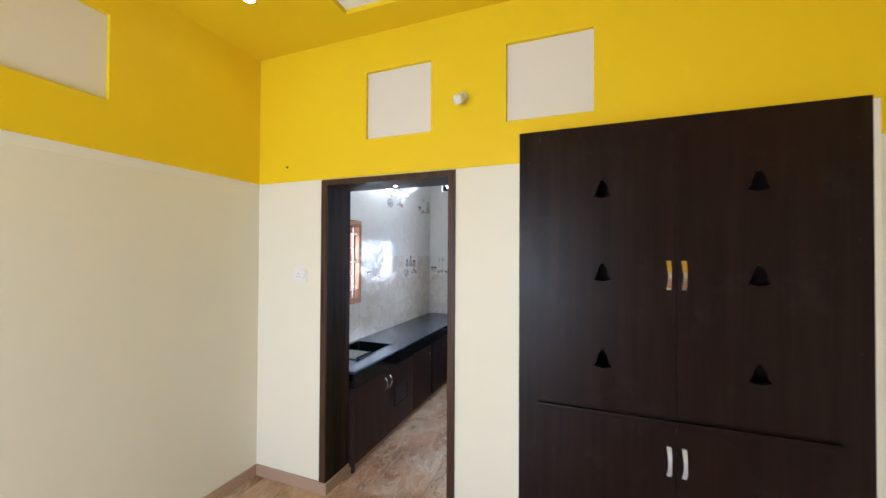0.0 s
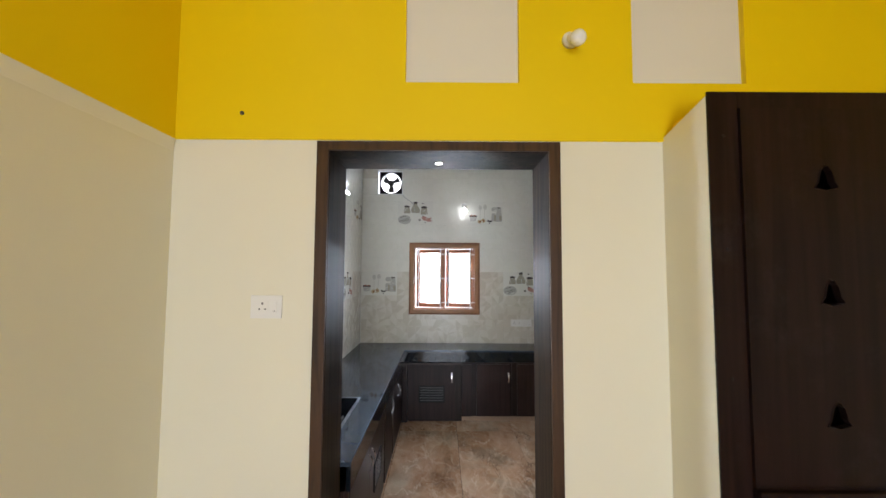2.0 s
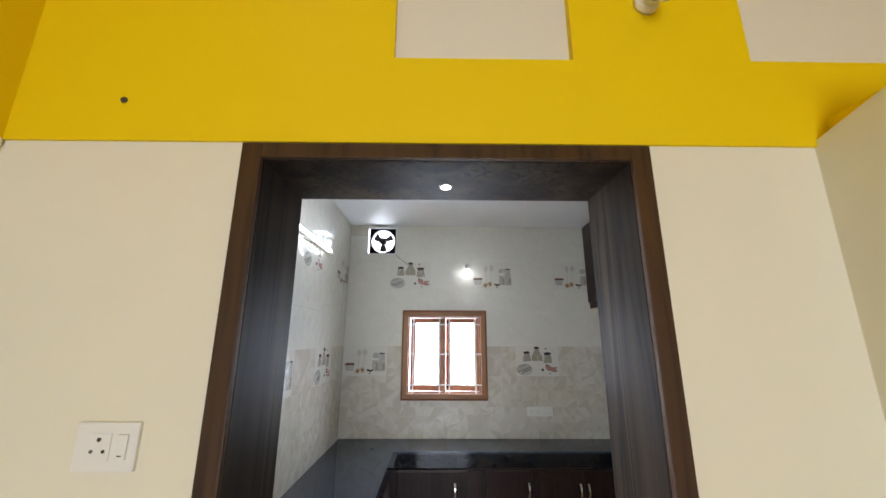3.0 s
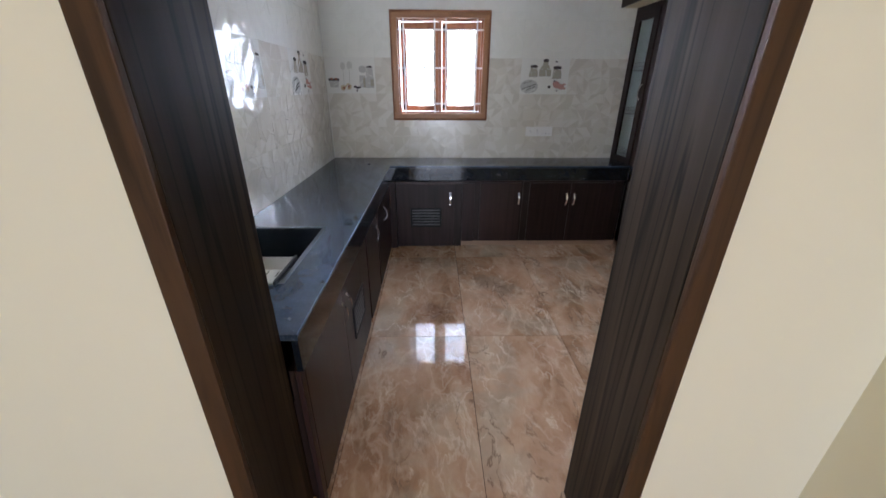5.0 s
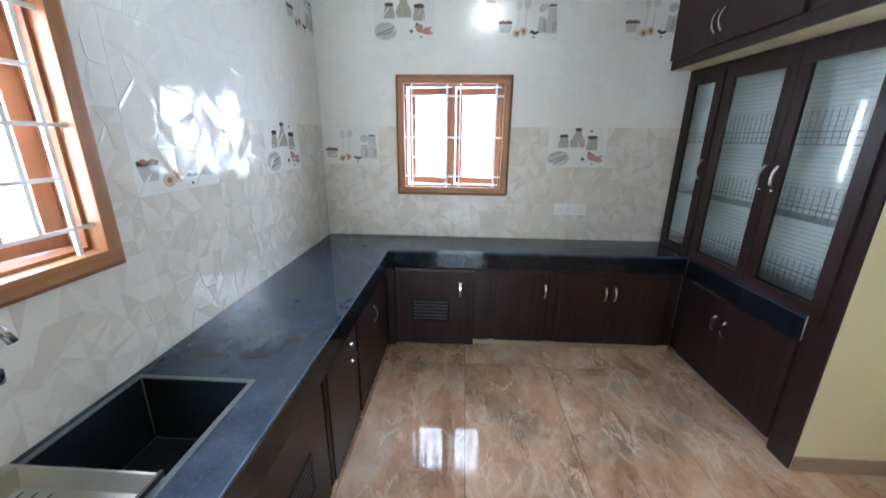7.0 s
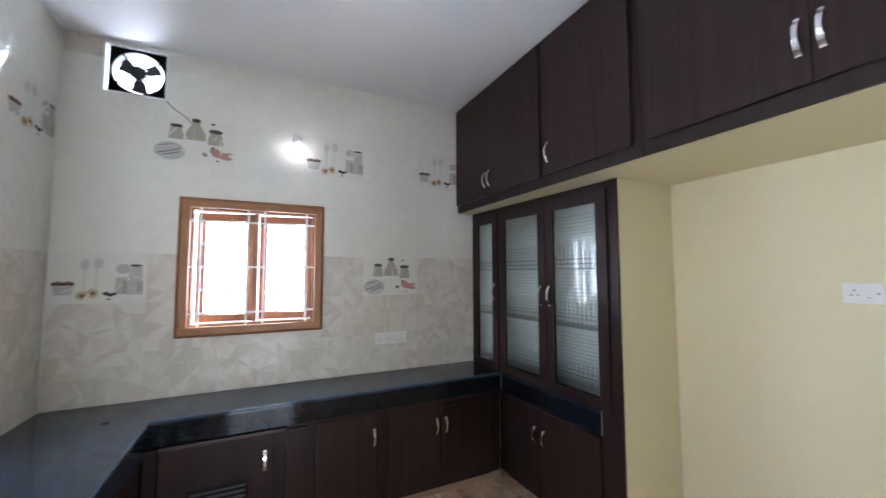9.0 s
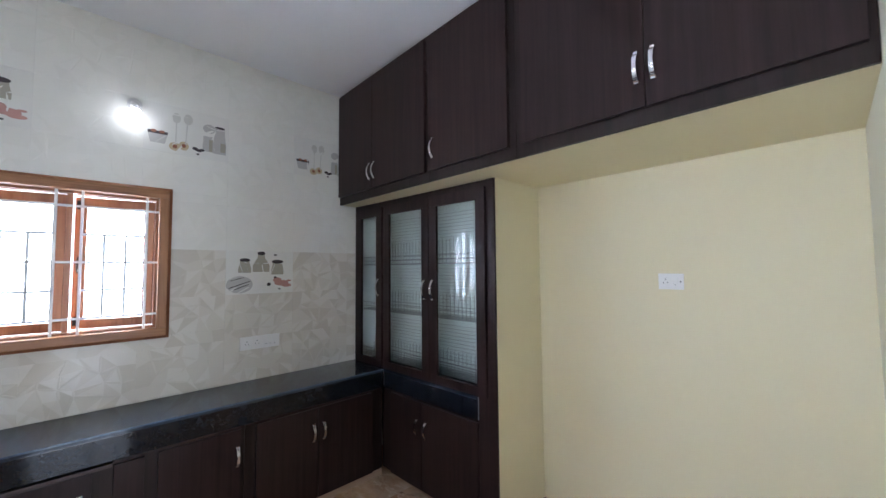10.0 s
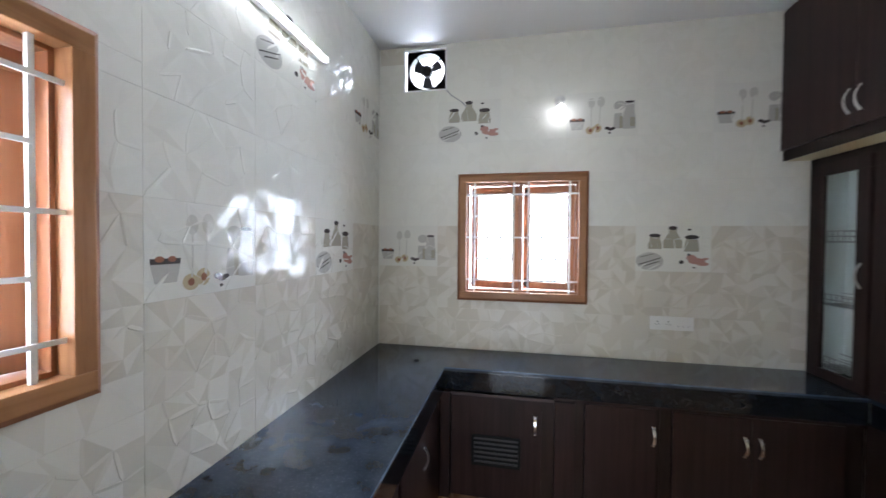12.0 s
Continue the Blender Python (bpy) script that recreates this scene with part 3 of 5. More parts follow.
def build_base():
    # back run: vented box, then two cupboards
    c = cabinet("vented_cabinet", "dark wenge cabinet with a black louvred vent", boxed(0.11, 0.738, FY - 0.002, 3.17, 0.0, FASC - 0.01, 0.002), (0.42, 2.95, 0))
    d = door_y(c, 0.135, 0.665, 0.012, FASC - 0.025, FY - 0.0165, [(0.628, 0.48)])
    vent_grille(c, (0.262, 0.548, 0.21, 0.392), FY - 0.0228, "y")
    wpart("top_rail", boxed(0.11, 0.735, FY - 0.02, FY - 0.0025, FASC - 0.024, FASC - 0.008, 0.002), EDGE_BAND, c, "lighter top edge")
    c = cabinet("base_cabinet", "dark wenge cabinet with one door and a bow handle", boxed(0.7385, 1.30, FY + 0.014, 3.17, 0.05, FASC - 0.002), (1.0, 2.95, 0.05))
    door_y(c, 0.905, 1.278, 0.055, FASC - 0.02, FY, [(1.262, 0.478)])
    wpart("stile", boxed(0.7395, 0.852, FY - 0.006, FY + 0.0135, 0.052, FASC - 0.024, 0.002), WENGE, c)
    wpart("top_rail", boxed(0.7395, 1.2995, FY - 0.002, FY + 0.0135, FASC - 0.018, FASC - 0.003, 0.002), WENGE, c)
    c = cabinet("base_cabinet", "dark wenge two-door cabinet in the worktop corner", boxed(1.302, 2.245, FY + 0.014, 3.17, 0.05, FASC - 0.002), (1.75, 2.95, 0.05))
    wpart("top_rail", boxed(1.3025, 2.245, FY - 0.002, FY + 0.0135, FASC - 0.018, FASC - 0.003, 0.002), WENGE, c)
    door_y(c, 1.361, 1.737, 0.055, FASC - 0.02, FY, [(1.705, 0.47)])
    door_y(c, 1.741, 2.15, 0.055, FASC - 0.02, FY, [(1.775, 0.47)])
    # right run below the display cabinet
    c = cabinet("base_cabinet", "dark wenge two-door cabinet below the display cabinet", boxed(FR + 0.014, 2.66, 1.768, FY + 0.03, 0.05, FASC - 0.002), (2.45, 2.2, 0.05))
    door_x(c, 2.365, 2.69, 0.055, FASC - 0.02, FR, -1, [(2.405, 0.455)])
    door_x(c, 1.885, 2.36, 0.055, FASC - 0.02, FR, -1, [(2.318, 0.455)])
    c.matrix_basis = SKEW @ c.matrix_basis
    # left run
    def left(y0, y1, label, top=FASC - 0.002):
        return cabinet("base_cabinet", label, boxed(KL + 0.01, FX - 0.014, y0, y1, 0.05, top), (-0.2, (y0 + y1) / 2, 0.05))
    c = left(JD + 0.004, 1.45, "dark wenge two-door sink cabinet with a small vent", 0.53)
    wpart("end_stile", boxed(FX - 0.0135, FX + 0.004, JD + 0.0045, JD + 0.034, 0.001, FASC + 0.003, 0.002), WENGE, c)
    wpart("front_rail", boxed(FX - 0.03, FX - 0.0142, JD + 0.0045, 1.449, 0.5305, FASC + 0.003), WENGE_EDGE, c)
    door_x(c, JD + 0.037, 0.868, 0.055, FASC + 0.0, FX, 1, [(0.832, 0.53)])
    door_x(c, 0.872, 1.418, 0.055, FASC + 0.0, FX, 1, [(0.912, 0.53)])
    vent_grille(c, (1.0, 1.262, 0.265, 0.44), FX + 0.0065, "x")
    c = left(1.452, 1.905, "dark wenge single-door cabinet")
    wpart("stile", boxed(FX - 0.0135, FX - 0.001, 1.4525, 1.4815, 0.052, FASC - 0.01, 0.002), WENGE, c)
    door_x(c, 1.485, 1.893, 0.055, FASC - 0.01, FX, 1, [(1.815, 0.51)])
    c = left(1.907, FY - 0.05, "dark wenge corner cabinet")
    door_x(c, 1.93, 2.66, 0.055, FASC - 0.01, FX, 1, [(2.28, 0.5)])
    wpart("corner_filler", boxed(FX - 0.0135, 0.132, FY - 0.0485, FY - 0.0025, 0.001, FASC - 0.002, 0.002), WENGE, c)
    # tile plinths
    for a in ((0.739, 2.245, FY + 0.018, 3.16), (2.31, 2.69, 1.77, FY - 0.012), (KL + 0.012, FX - 0.018, JD + 0.006, FY - 0.055)):
        ob = link_mesh("plinth", boxed(a[0], a[1], a[2], a[3], -0.011, 0.0495), SKIRT)
        structure(ob, "brown tile plinth under the cabinets", "plinth")


SINK_HOLE = (-0.45, -0.065, 0.66, 1.21)


def build_worktop():
    w = thing("worktop", "black granite worktop with a deep fascia edge", "worktop", at=(0.5, 2.9, SLAB))
    ex, ey = FX + 0.016, FY - 0.018
    for a0, a1, b0, b1 in pieces((KL + 0.001, ex, DW + 0.006, KB - 0.001), [SINK_HOLE, (0.0, 1.0, 0.0, JD + 0.002)]):
        wpart("slab", boxed(a0, a1, b0, b1, SLAB - 0.02, SLAB), GRANITE, w)
    wpart("slab", boxed(ex, 2.69, ey, KB - 0.001, SLAB - 0.02, SLAB), GRANITE, w)
    nose = lambda q: 2.283 - (q - 1.875) * math.tan(SKEWED)
    wpart("slab", prism([(nose(1.875), 1.875), (2.69, 1.875), (2.69, ey), (nose(ey), ey)], SLAB - 0.02, SLAB), GRANITE, w)
    # fascia in the darkened copy of the granite, its shade put into the colour
    wpart("fascia", boxed(ex - 0.02, ex, JD + 0.002, ey - 0.0005, FASC + 0.004, SLAB - 0.0205, 0.0015), GRANITE_SHADED, w)
    wpart("fascia", boxed(ex - 0.02, 2.237, ey, ey + 0.02, FASC + 0.004, SLAB - 0.0205, 0.0015), GRANITE_SHADED, w)
    wpart("fascia", prism([(nose(1.875), 1.875), (nose(1.875) + 0.02, 1.875), (nose(ey) + 0.02, ey - 0.0005), (nose(ey), ey - 0.0005)], FASC + 0.004, SLAB - 0.0205), GRANITE_SHADED, w)
    wpart("nosing", boxed(ex - 0.003, ex + 0.0015, JD + 0.003, ey - 0.002, SLAB - 0.007, SLAB + 0.0006, 0.0008), NOSING, w, "pale front edge strip")
    wpart("nosing", boxed(ex + 0.0016, 2.236, ey - 0.0015, ey + 0.003, SLAB - 0.007, SLAB + 0.0006, 0.0008), NOSING, w, "pale front edge strip")
    wpart("cut_end", boxed(nose(1.875) - 0.0005, nose(1.875) + 0.02, 1.8715, 1.8745, FASC + 0.004, SLAB - 0.001), RAW_EDGE, w, "pale raw sawn end of the granite")


def build_sink():
    x0, x1, y0, y1 = SINK_HOLE
    s = thing("kitchen_sink", "black undermounted single bowl kitchen sink", "sink", at=((x0 + x1) / 2, (y0 + y1) / 2, SLAB))
    wpart("bowl", wall_bowl(x0, x1, y0, y1, SLAB - 0.004, 0.56), SINK, s)
    bm = bmesh.new()
    for r in pieces((x0 - 0.014, x1 + 0.014, y0 - 0.014, y1 + 0.014), [(x0 + 0.004, x1 - 0.004, y0 + 0.004, y1 - 0.004)]):
        box(bm, r[0], r[1], r[2], r[3], SLAB + 0.0003, SLAB + 0.003)
    wpart("rim", bm, RIM, s, "narrow grey steel rim")
    i = 0.033
    lo = [(x0 + i, y0 + i), (x1 - i, y0 + i), (x1 - i, y1 - i), (x0 + i, y1 - i)]
    up = [(x0 + 0.002, y0 + 0.002), (x1 - 0.002, y0 + 0.002), (x1 - 0.002, y1 - 0.002), (x0 + 0.002, y1 - 0.002)]
    for k in range(4):
        wpart("corner_seam", rod(bmesh.new(), [(*up[k], SLAB - 0.006), (*lo[k], 0.562)], 0.0025, 6), SEAM, s)
        wpart("floor_seam", rod(bmesh.new(), [(*lo[k], 0.562), (*lo[(k + 1) % 4], 0.562)], 0.0022, 6), SEAM, s)
    bm = lathe(bmesh.new(), [(0.045, 0.0), (0.045, 0.004), (0.03, 0.002), (0.0, 0.001)], Matrix.Translation(((x0 + x1) / 2, 0.98, 0.5615)))
    wpart("drain", bm, CHROME, s, "round steel drain")
    # drainer tray across the near part of the bowl
    t = thing("drainer_tray", "brushed steel slotted drainer tray resting on the sink", "drainer tray", at=(-0.28, 0.72, SLAB))
    a0, a1, b0, b1 = -0.478, -0.08, 0.63, 0.85
    zf = SLAB - 0.036
    inner = (-0.446, -0.088, 0.664, 0.845)
    wpart("pan", wall_bowl(*inner, SLAB + 0.012, zf, 0.014, 0.0015), STEEL, t)
    for r in pieces((a0, a1, b0, b1), [(inner[0] - 0.001, inner[1] + 0.001, inner[2] - 0.001, inner[3] + 0.001)]):
        wpart("rim", boxed(*r, SLAB + 0.0032, SLAB + 0.0125, 0.001), STEEL, t)
    for cx in (-0.412, -0.376, -0.338, -0.182, -0.14):
        for cy in (0.695, 0.77):
            wpart("slot", boxed(cx, cx + 0.005, cy, cy + 0.048, zf + 0.0002, zf + 0.0009), SLOT, t)
    wpart("edge_strip", boxed(a1 - 0.001, a1 + 0.008, b0 - 0.002, b1 + 0.002, SLAB + 0.0035, SLAB + 0.02, 0.002), BLACK, t, "black rubber edge strip")


RAW_EDGE = paint("sawn_granite_end", (0.34, 0.35, 0.36), 0.7)
# paler than the bowl, so that its inner edges read
SEAM = mat("grey_sink_seam", (0.05, 0.056, 0.06), 0.4)
# the worktop's granite in a much paler tone, for the front edge line
NOSING = granite("pale_granite_nosing", 0.6, 0.08, 5.0)
# laminate in a lighter tone, for the vented cabinet's top rail
EDGE_BAND = laminate("pale_edge_band", (0.05, 0.034, 0.034), (0.12, 0.088, 0.085), axis="x", rough=0.3)
RIM = mat("grey_sink_rim", (0.09, 0.1, 0.11), 0.4, 0.3)


def wall_bowl(x0, x1, y0, y1, top, floor_z, i=0.035, thick=0.006):
    bm = bmesh.new()
    o = [(x0, y0), (x1, y0), (x1, y1), (x0, y1)]
    b = [(x0 + i, y0 + i), (x1 - i, y0 + i), (x1 - i, y1 - i), (x0 + i, y1 - i)]
    for off, flip in ((0.0, False), (thick, True)):
        up = [bm.verts.new((x + (off if x == x1 else -off), y + (off if y == y1 else -off), top)) for x, y in o]
        lo = [bm.verts.new((x, y, floor_z - off)) for x, y in b]
        for k in range(4):
            f = (up[k], up[(k + 1) % 4], lo[(k + 1) % 4], lo[k])
            bm.faces.new(f if flip else f[::-1])
        bm.faces.new(lo[::-1] if flip else lo)
    bm.verts.ensure_lookup_table()
    for k in range(4):
        bm.faces.new((bm.verts[k], bm.verts[(k + 1) % 4], bm.verts[8 + (k + 1) % 4], bm.verts[8 + k]))
    bmesh.ops.recalc_face_normals(bm, faces=bm.faces[:])
    return bm


def build_tap():
    y, z = 0.79, 1.035
    t = thing("tap", "chrome wall-mounted kitchen tap with a swan-neck spout", "tap", at=(KL + 0.012, y, z))
    m = Matrix.Translation((KL + 0.004, y, z)) @ Matrix.Rotation(radians(90), 4, "Y")
    wpart("flange", lathe(bmesh.new(), [(0.036, 0.0), (0.036, 0.008), (0.026, 0.016), (0.02, 0.02)], m), CHROME, t, smooth=True)
    wpart("body", rod(bmesh.new(), [(KL + 0.02, y, z), (KL + 0.09, y, z)], 0.02, 16), CHROME, t, smooth=True)
    wpart("spindle", rod(bmesh.new(), [(KL + 0.06, y, z), (KL + 0.062, y + 0.055, z + 0.003)], 0.012, 12), CHROME, t, smooth=True)
    pts = [(KL + 0.07, y, z + 0.015), (KL + 0.072, y, z + 0.1)]
    for k in range(14):
        a = math.pi * (1 - k / 13 * 0.86)
        pts.append((KL + 0.075 + 0.05 * k / 13, y + 0.033 + 0.033 * math.cos(a), z + 0.115 + 0.042 * math.sin(a)))
    pts.append((KL + 0.135, y + 0.072, z + 0.095))
    wpart("spout", rod(bmesh.new(), pts, 0.0105, 12), CHROME, t, smooth=True)
    wpart("knob", lathe(bmesh.new(), [(0.014, 0.0), (0.02, 0.006), (0.02, 0.02), (0.012, 0.028)], Matrix.Translation((KL + 0.085, y, z)) @ Matrix.Rotation(radians(90), 4, "Y")), DARK_CHROME, t, "dark round knob", smooth=True)
    wpart("lever", rod(bmesh.new(), [(KL + 0.062, y + 0.055, z + 0.003), (KL + 0.08, y + 0.06, z), (KL + 0.11, y + 0.05, z + 0.035)], [0.016, 0.013, 0.006], 10), DARK_CHROME, t, "dark lever", smooth=True)


DARK_CHROME = mat("smoked_chrome", (0.12, 0.12, 0.13), 0.2, 1.0)


# ---- kitchen: loft cupboards and display cabinet ----
LX = 2.085


def build_loft():
    def unit(y0, y1, label, leaves, handles):
        c = thing("loft_cupboard", label, "cupboard", "loft cupboards", (2.4, (y0 + y1) / 2, 2.0))
        wpart("body", boxed(LX + 0.022, KR - 0.002, y0, y1, 2.081, KC - 0.001), WENGE_EDGE, c)
        wpart("frame", boxed(LX + 0.006, LX + 0.022, y0, y1, 2.046, KC - 0.001, 0.0015), WENGE_EDGE, c)
        ds = [wpart("door", boxed(LX - 0.014, LX + 0.006, a, b, 2.106, 2.93, 0.002), WENGE, c) for a, b in leaves]
        for k, hy, hz in handles:
            bow_handle(ds[k], (LX - 0.014, hy, hz), (-1, 0, 0), 0.12)
    unit(2.07, KB - 0.002, "dark wenge double-door loft cupboard at the tiled wall", [(2.61 - 0.515, 2.668), (2.672, 3.165)], [(0, 2.64, 2.23), (1, 2.70, 2.23)])
    unit(1.44, 2.068, "dark wenge single-door loft cupboard", [(1.478, 2.055)], [(0, 2.018, 2.235)])
    unit(DW + 0.002, 1.438, "dark wenge double-door loft cupboard over the alcove", [(0.338, 0.864), (0.868, 1.395)], [(0, 0.838, 2.255), (1, 0.894, 2.255)])


def build_display():
    X = 2.302
    c = thing("display_cabinet", "dark wenge display cabinet with three glazed doors and wire racks", "cabinet", at=(2.45, 2.44, SLAB))
    bm = bmesh.new()
    box(bm, 2.48, 2.50, 1.765, 3.16, SLAB + 0.003, 1.98)
    wpart("back_panel", bm, CAB_INNER, c, "pale interior panel")
    wpart("side_panel", boxed(X + 0.012, 2.478, 3.145, 3.16, SLAB + 0.003, 1.98), CAB_INNER, c)
    wpart("side_panel", boxed(X + 0.012, 2.478, 1.765, 1.785, SLAB + 0.003, 1.98), CAB_INNER, c)
    wpart("post", boxed(X - 0.012, X + 0.006, 1.74, 1.80, 0.0, 2.044, 0.002), WENGE, c)
    wpart("post", boxed(X - 0.004, X + 0.01, 3.13, 3.168, SLAB + 0.002, 2.044, 0.002), WENGE_EDGE, c)
    wpart("post", boxed(X - 0.004, X + 0.01, 2.755, 2.79, SLAB + 0.002, 2.044, 0.002), WENGE_EDGE, c)
    wpart("top_rail", boxed(X - 0.004, X + 0.01, 1.80, 3.13, 1.99, 2.044, 0.002), WENGE_EDGE, c)
    wpart("filler", boxed(X - 0.009, X + 0.006, 1.8005, 1.872, 0.0, SLAB + 0.006, 0.002), WENGE, c)
    wpart("bottom_rail", boxed(X - 0.004, X + 0.01, 1.80, 3.13, SLAB + 0.002, 0.80, 0.002), WENGE_EDGE, c)

    def leaf(y0, y1, hy):
        z0, z1, st = 0.786, 2.0, 0.068
        bm = bmesh.new()
        for r in pieces((y0, y1, z0, z1), [(y0 + st, y1 - st, z0 + st * 0.8, z1 - st)]):
            box(bm, X - 0.026, X - 0.005, r[0], r[1], r[2], r[3], 0.0015)
        d = wpart("door", bm, WENGE, c)
        g = wpart("pane", boxed(X - 0.017, X - 0.013, y0 + st - 0.004, y1 - st + 0.004, z0 + st * 0.8 - 0.004, z1 - st + 0.004), RIPPLE, d, "clear patterned glass pane")
        g.visible_shadow = False
        bow_handle(d, (X - 0.026, hy, 1.385), (-1, 0, 0), 0.13)
    leaf(2.785, 3.12, 2.82)
    leaf(2.27, 2.762, 2.31)
    leaf(1.802, 2.266, 2.232)
    c.matrix_basis = SKEW @ c.matrix_basis
    # shelves of wire
    for z in (0.84, 1.2, 1.56):
        for y0, y1 in ((1.79, 2.74), (2.775, 3.15)):
            r = thing("wire_rack", "chrome wire dish rack standing in the display cabinet", "rack", "wire racks", (2.45, (y0 + y1) / 2, z))
            bm = bmesh.new()
            for x in (2.33, 2.46):
                for dz in (0.0, 0.03, 0.06):
                    box(bm, x - 0.002, x + 0.002, y0, y1, z + dz - 0.002, z + dz + 0.002)
            for k in range(9):
                x = 2.34 + 0.1 * k / 8
                box(bm, x - 0.0012, x + 0.0012, y0, y1, z - 0.0012, z + 0.0012)
            wpart("rail", bm, WIRE, r)
            bm = bmesh.new()
            n = int((y1 - y0) / 0.032)
            for k in range(n + 1):
                y = y0 + (y1 - y0) * k / n
                box(bm, 2.325, 2.328, y - 0.0011, y + 0.0011, z, z + (0.16 if y1 < 2.76 else 0.06))
                box(bm, 2.33, 2.46, y - 0.0015, y + 0.0015, z - 0.004, z - 0.001)
            wpart("wires", bm, WIRE, r)
            if y1 < 2.76:
                bm = bmesh.new()
                for k in range(12):
                    box(bm, 2.326, 2.328, y0, y1, z + 0.08 + 0.022 * k, z + 0.0818 + 0.022 * k)
                wpart("front_wires", bm, WIRE, r)
            r.matrix_basis = SKEW @ r.matrix_basis


# ---- kitchen: windows ----
def build_window(name, w, h, m, label):
    """A teak window with two casements set ajar and a white grille; local x runs along the wall, y goes outside, z up."""
    win = new(name)
    structure(win, label, "window")
    win.matrix_basis = m
    def p(nm, bm, material, parent=win, lab=""):
        ob = link_mesh(nm, bm, material)
        ob.parent = parent
        return tagged(ob, lab) if lab else ob
    fw, d0, d1 = 0.062, -0.022, 0.11
    e = 0.015
    bars = ((e, w - e, e, fw), (e, w - e, h - fw, h - e), (e, fw, fw, h - fw), (w - fw, w - e, fw, h - fw))
    outer = ((0, 0), (w, 0), (w, h), (0, h))
    inner = ((e, e), (w - e, e), (w - e, h - e), (e, h - e))
    for k in range(4):
        j = (k + 1) % 4
        bm = bmesh.new()
        a = [bm.verts.new((x, -0.001, z)) for x, z in (outer[k], outer[j], inner[j], inner[k])]
        b = [bm.verts.new((x, y, z)) for (x, z), y in ((outer[k], -0.008), (outer[j], -0.008), (inner[j], -0.018), (inner[k], -0.018))]
        bm.faces.new(a)
        bm.faces.new(b)
        for q in range(4):
            bm.faces.new((a[q], a[(q + 1) % 4], b[(q + 1) % 4], b[q]))
        bmesh.ops.recalc_face_normals(bm, faces=bm.faces[:])
        p("outer_bead", bm, TEAK_SASH)
    for k, (a0, a1, z0, z1) in enumerate(bars):
        p("window_frame", boxed(a0, a1, d0, d1, z0, z1, 0.004), TEAK_X if k < 2 else TEAK)
    for a0, a1, z0, z1 in ((fw, w - fw, fw, fw + 0.012), (fw, w - fw, h - fw - 0.012, h - fw), (fw, fw + 0.012, fw + 0.012, h - fw - 0.012), (w - fw - 0.012, w - fw, fw + 0.012, h - fw - 0.012)):
        p("stop_bead", boxed(a0, a1, 0.03, d1 - 0.002, z0, z1, 0.002), TEAK_SASH)
    p("mullion", boxed(w / 2 - 0.012, w / 2 + 0.012, 0.05, d1 - 0.004, fw + 0.012, h - fw - 0.012, 0.002), TEAK_SASH)
    # sashes, hinged on the right, standing a little open
    half = (w - 2 * fw - 0.024) / 2 - 0.016
    sz = h - 2 * fw - 0.03
    for k in range(2):
        right = w / 2 - 0.014 if k == 0 else w - fw - 0.014
        piv = Matrix.Translation((right, 0.085, fw + 0.015)) @ Matrix.Rotation(radians(-9), 4, "Z")
        s = 0.05
        bm = bmesh.new()
        for r in pieces((-half, 0, 0, sz), [(-half + s, -s, s, sz - s)]):
            box(bm, r[0], r[1], 0.0, 0.032, r[2], r[3], 0.002)
        bm.transform(piv)
        sash = p("sash", bm, TEAK_SASH)
        g = boxed(-half + s - 0.004, -s + 0.004, 0.014, 0.018, s - 0.004, sz - s + 0.004)
        g.transform(piv)
        pane = p("pane", g, GLASS, sash)
        pane.visible_shadow = False
        hb = rod(bmesh.new(), [(-half + 0.02, 0.0, sz * 0.42), (-half + 0.02, -0.018, sz * 0.44), (-half + 0.02, -0.018, sz * 0.52), (-half + 0.02, 0.0, sz * 0.54)], 0.004, 8)
        hb.transform(piv)
        p("latch_handle", hb, BLACK_METAL, sash)
        for zz in (0.02, sz - 0.07):
            b = boxed(-half + 0.008, -half + 0.03, -0.006, 0.0, zz, zz + 0.05, 0.001)
            b.transform(piv)
            p("bolt", b, BLACK_METAL, sash)
    # white iron grille
    ih0, ih1 = fw, h - fw
    span = ih1 - ih0
    zs = [ih0 + span * q for q in (0.11, 0.305, 0.50, 0.695, 0.89)]
    t = 0.006
    def bar(a0, a1, z0, z1):
        p("grille_bar", boxed(a0, a1, 0.006, 0.006 + 2 * t, z0, z1, 0.001), GRILLE_WHITE)
    for i in (0, 2, 4):
        p("grille_bar", boxed(fw, w - fw, 0.0, 0.006, zs[i] - t, zs[i] + t, 0.001), GRILLE_WHITE)
    for c in (0, 1):
        a, b = (fw + 0.055, w / 2 - 0.05) if c == 0 else (w / 2 + 0.05, w - fw - 0.055)
        for i in (1, 3):
            p("grille_bar", boxed(a, b, 0.0, 0.006, zs[i] - t, zs[i] + t, 0.001), GRILLE_WHITE)
        for q in range(4):
            x = a + (b - a) * q / 3
            full = q in (0, 3)
            bar(x - t, x + t, ih0 if full else zs[0], ih1 if full else zs[3])
    return win


TEAK_X = timber("varnished_teak_rail", (0.25, 0.105, 0.04), (0.4, 0.19, 0.085), axis="x", rough=0.35)


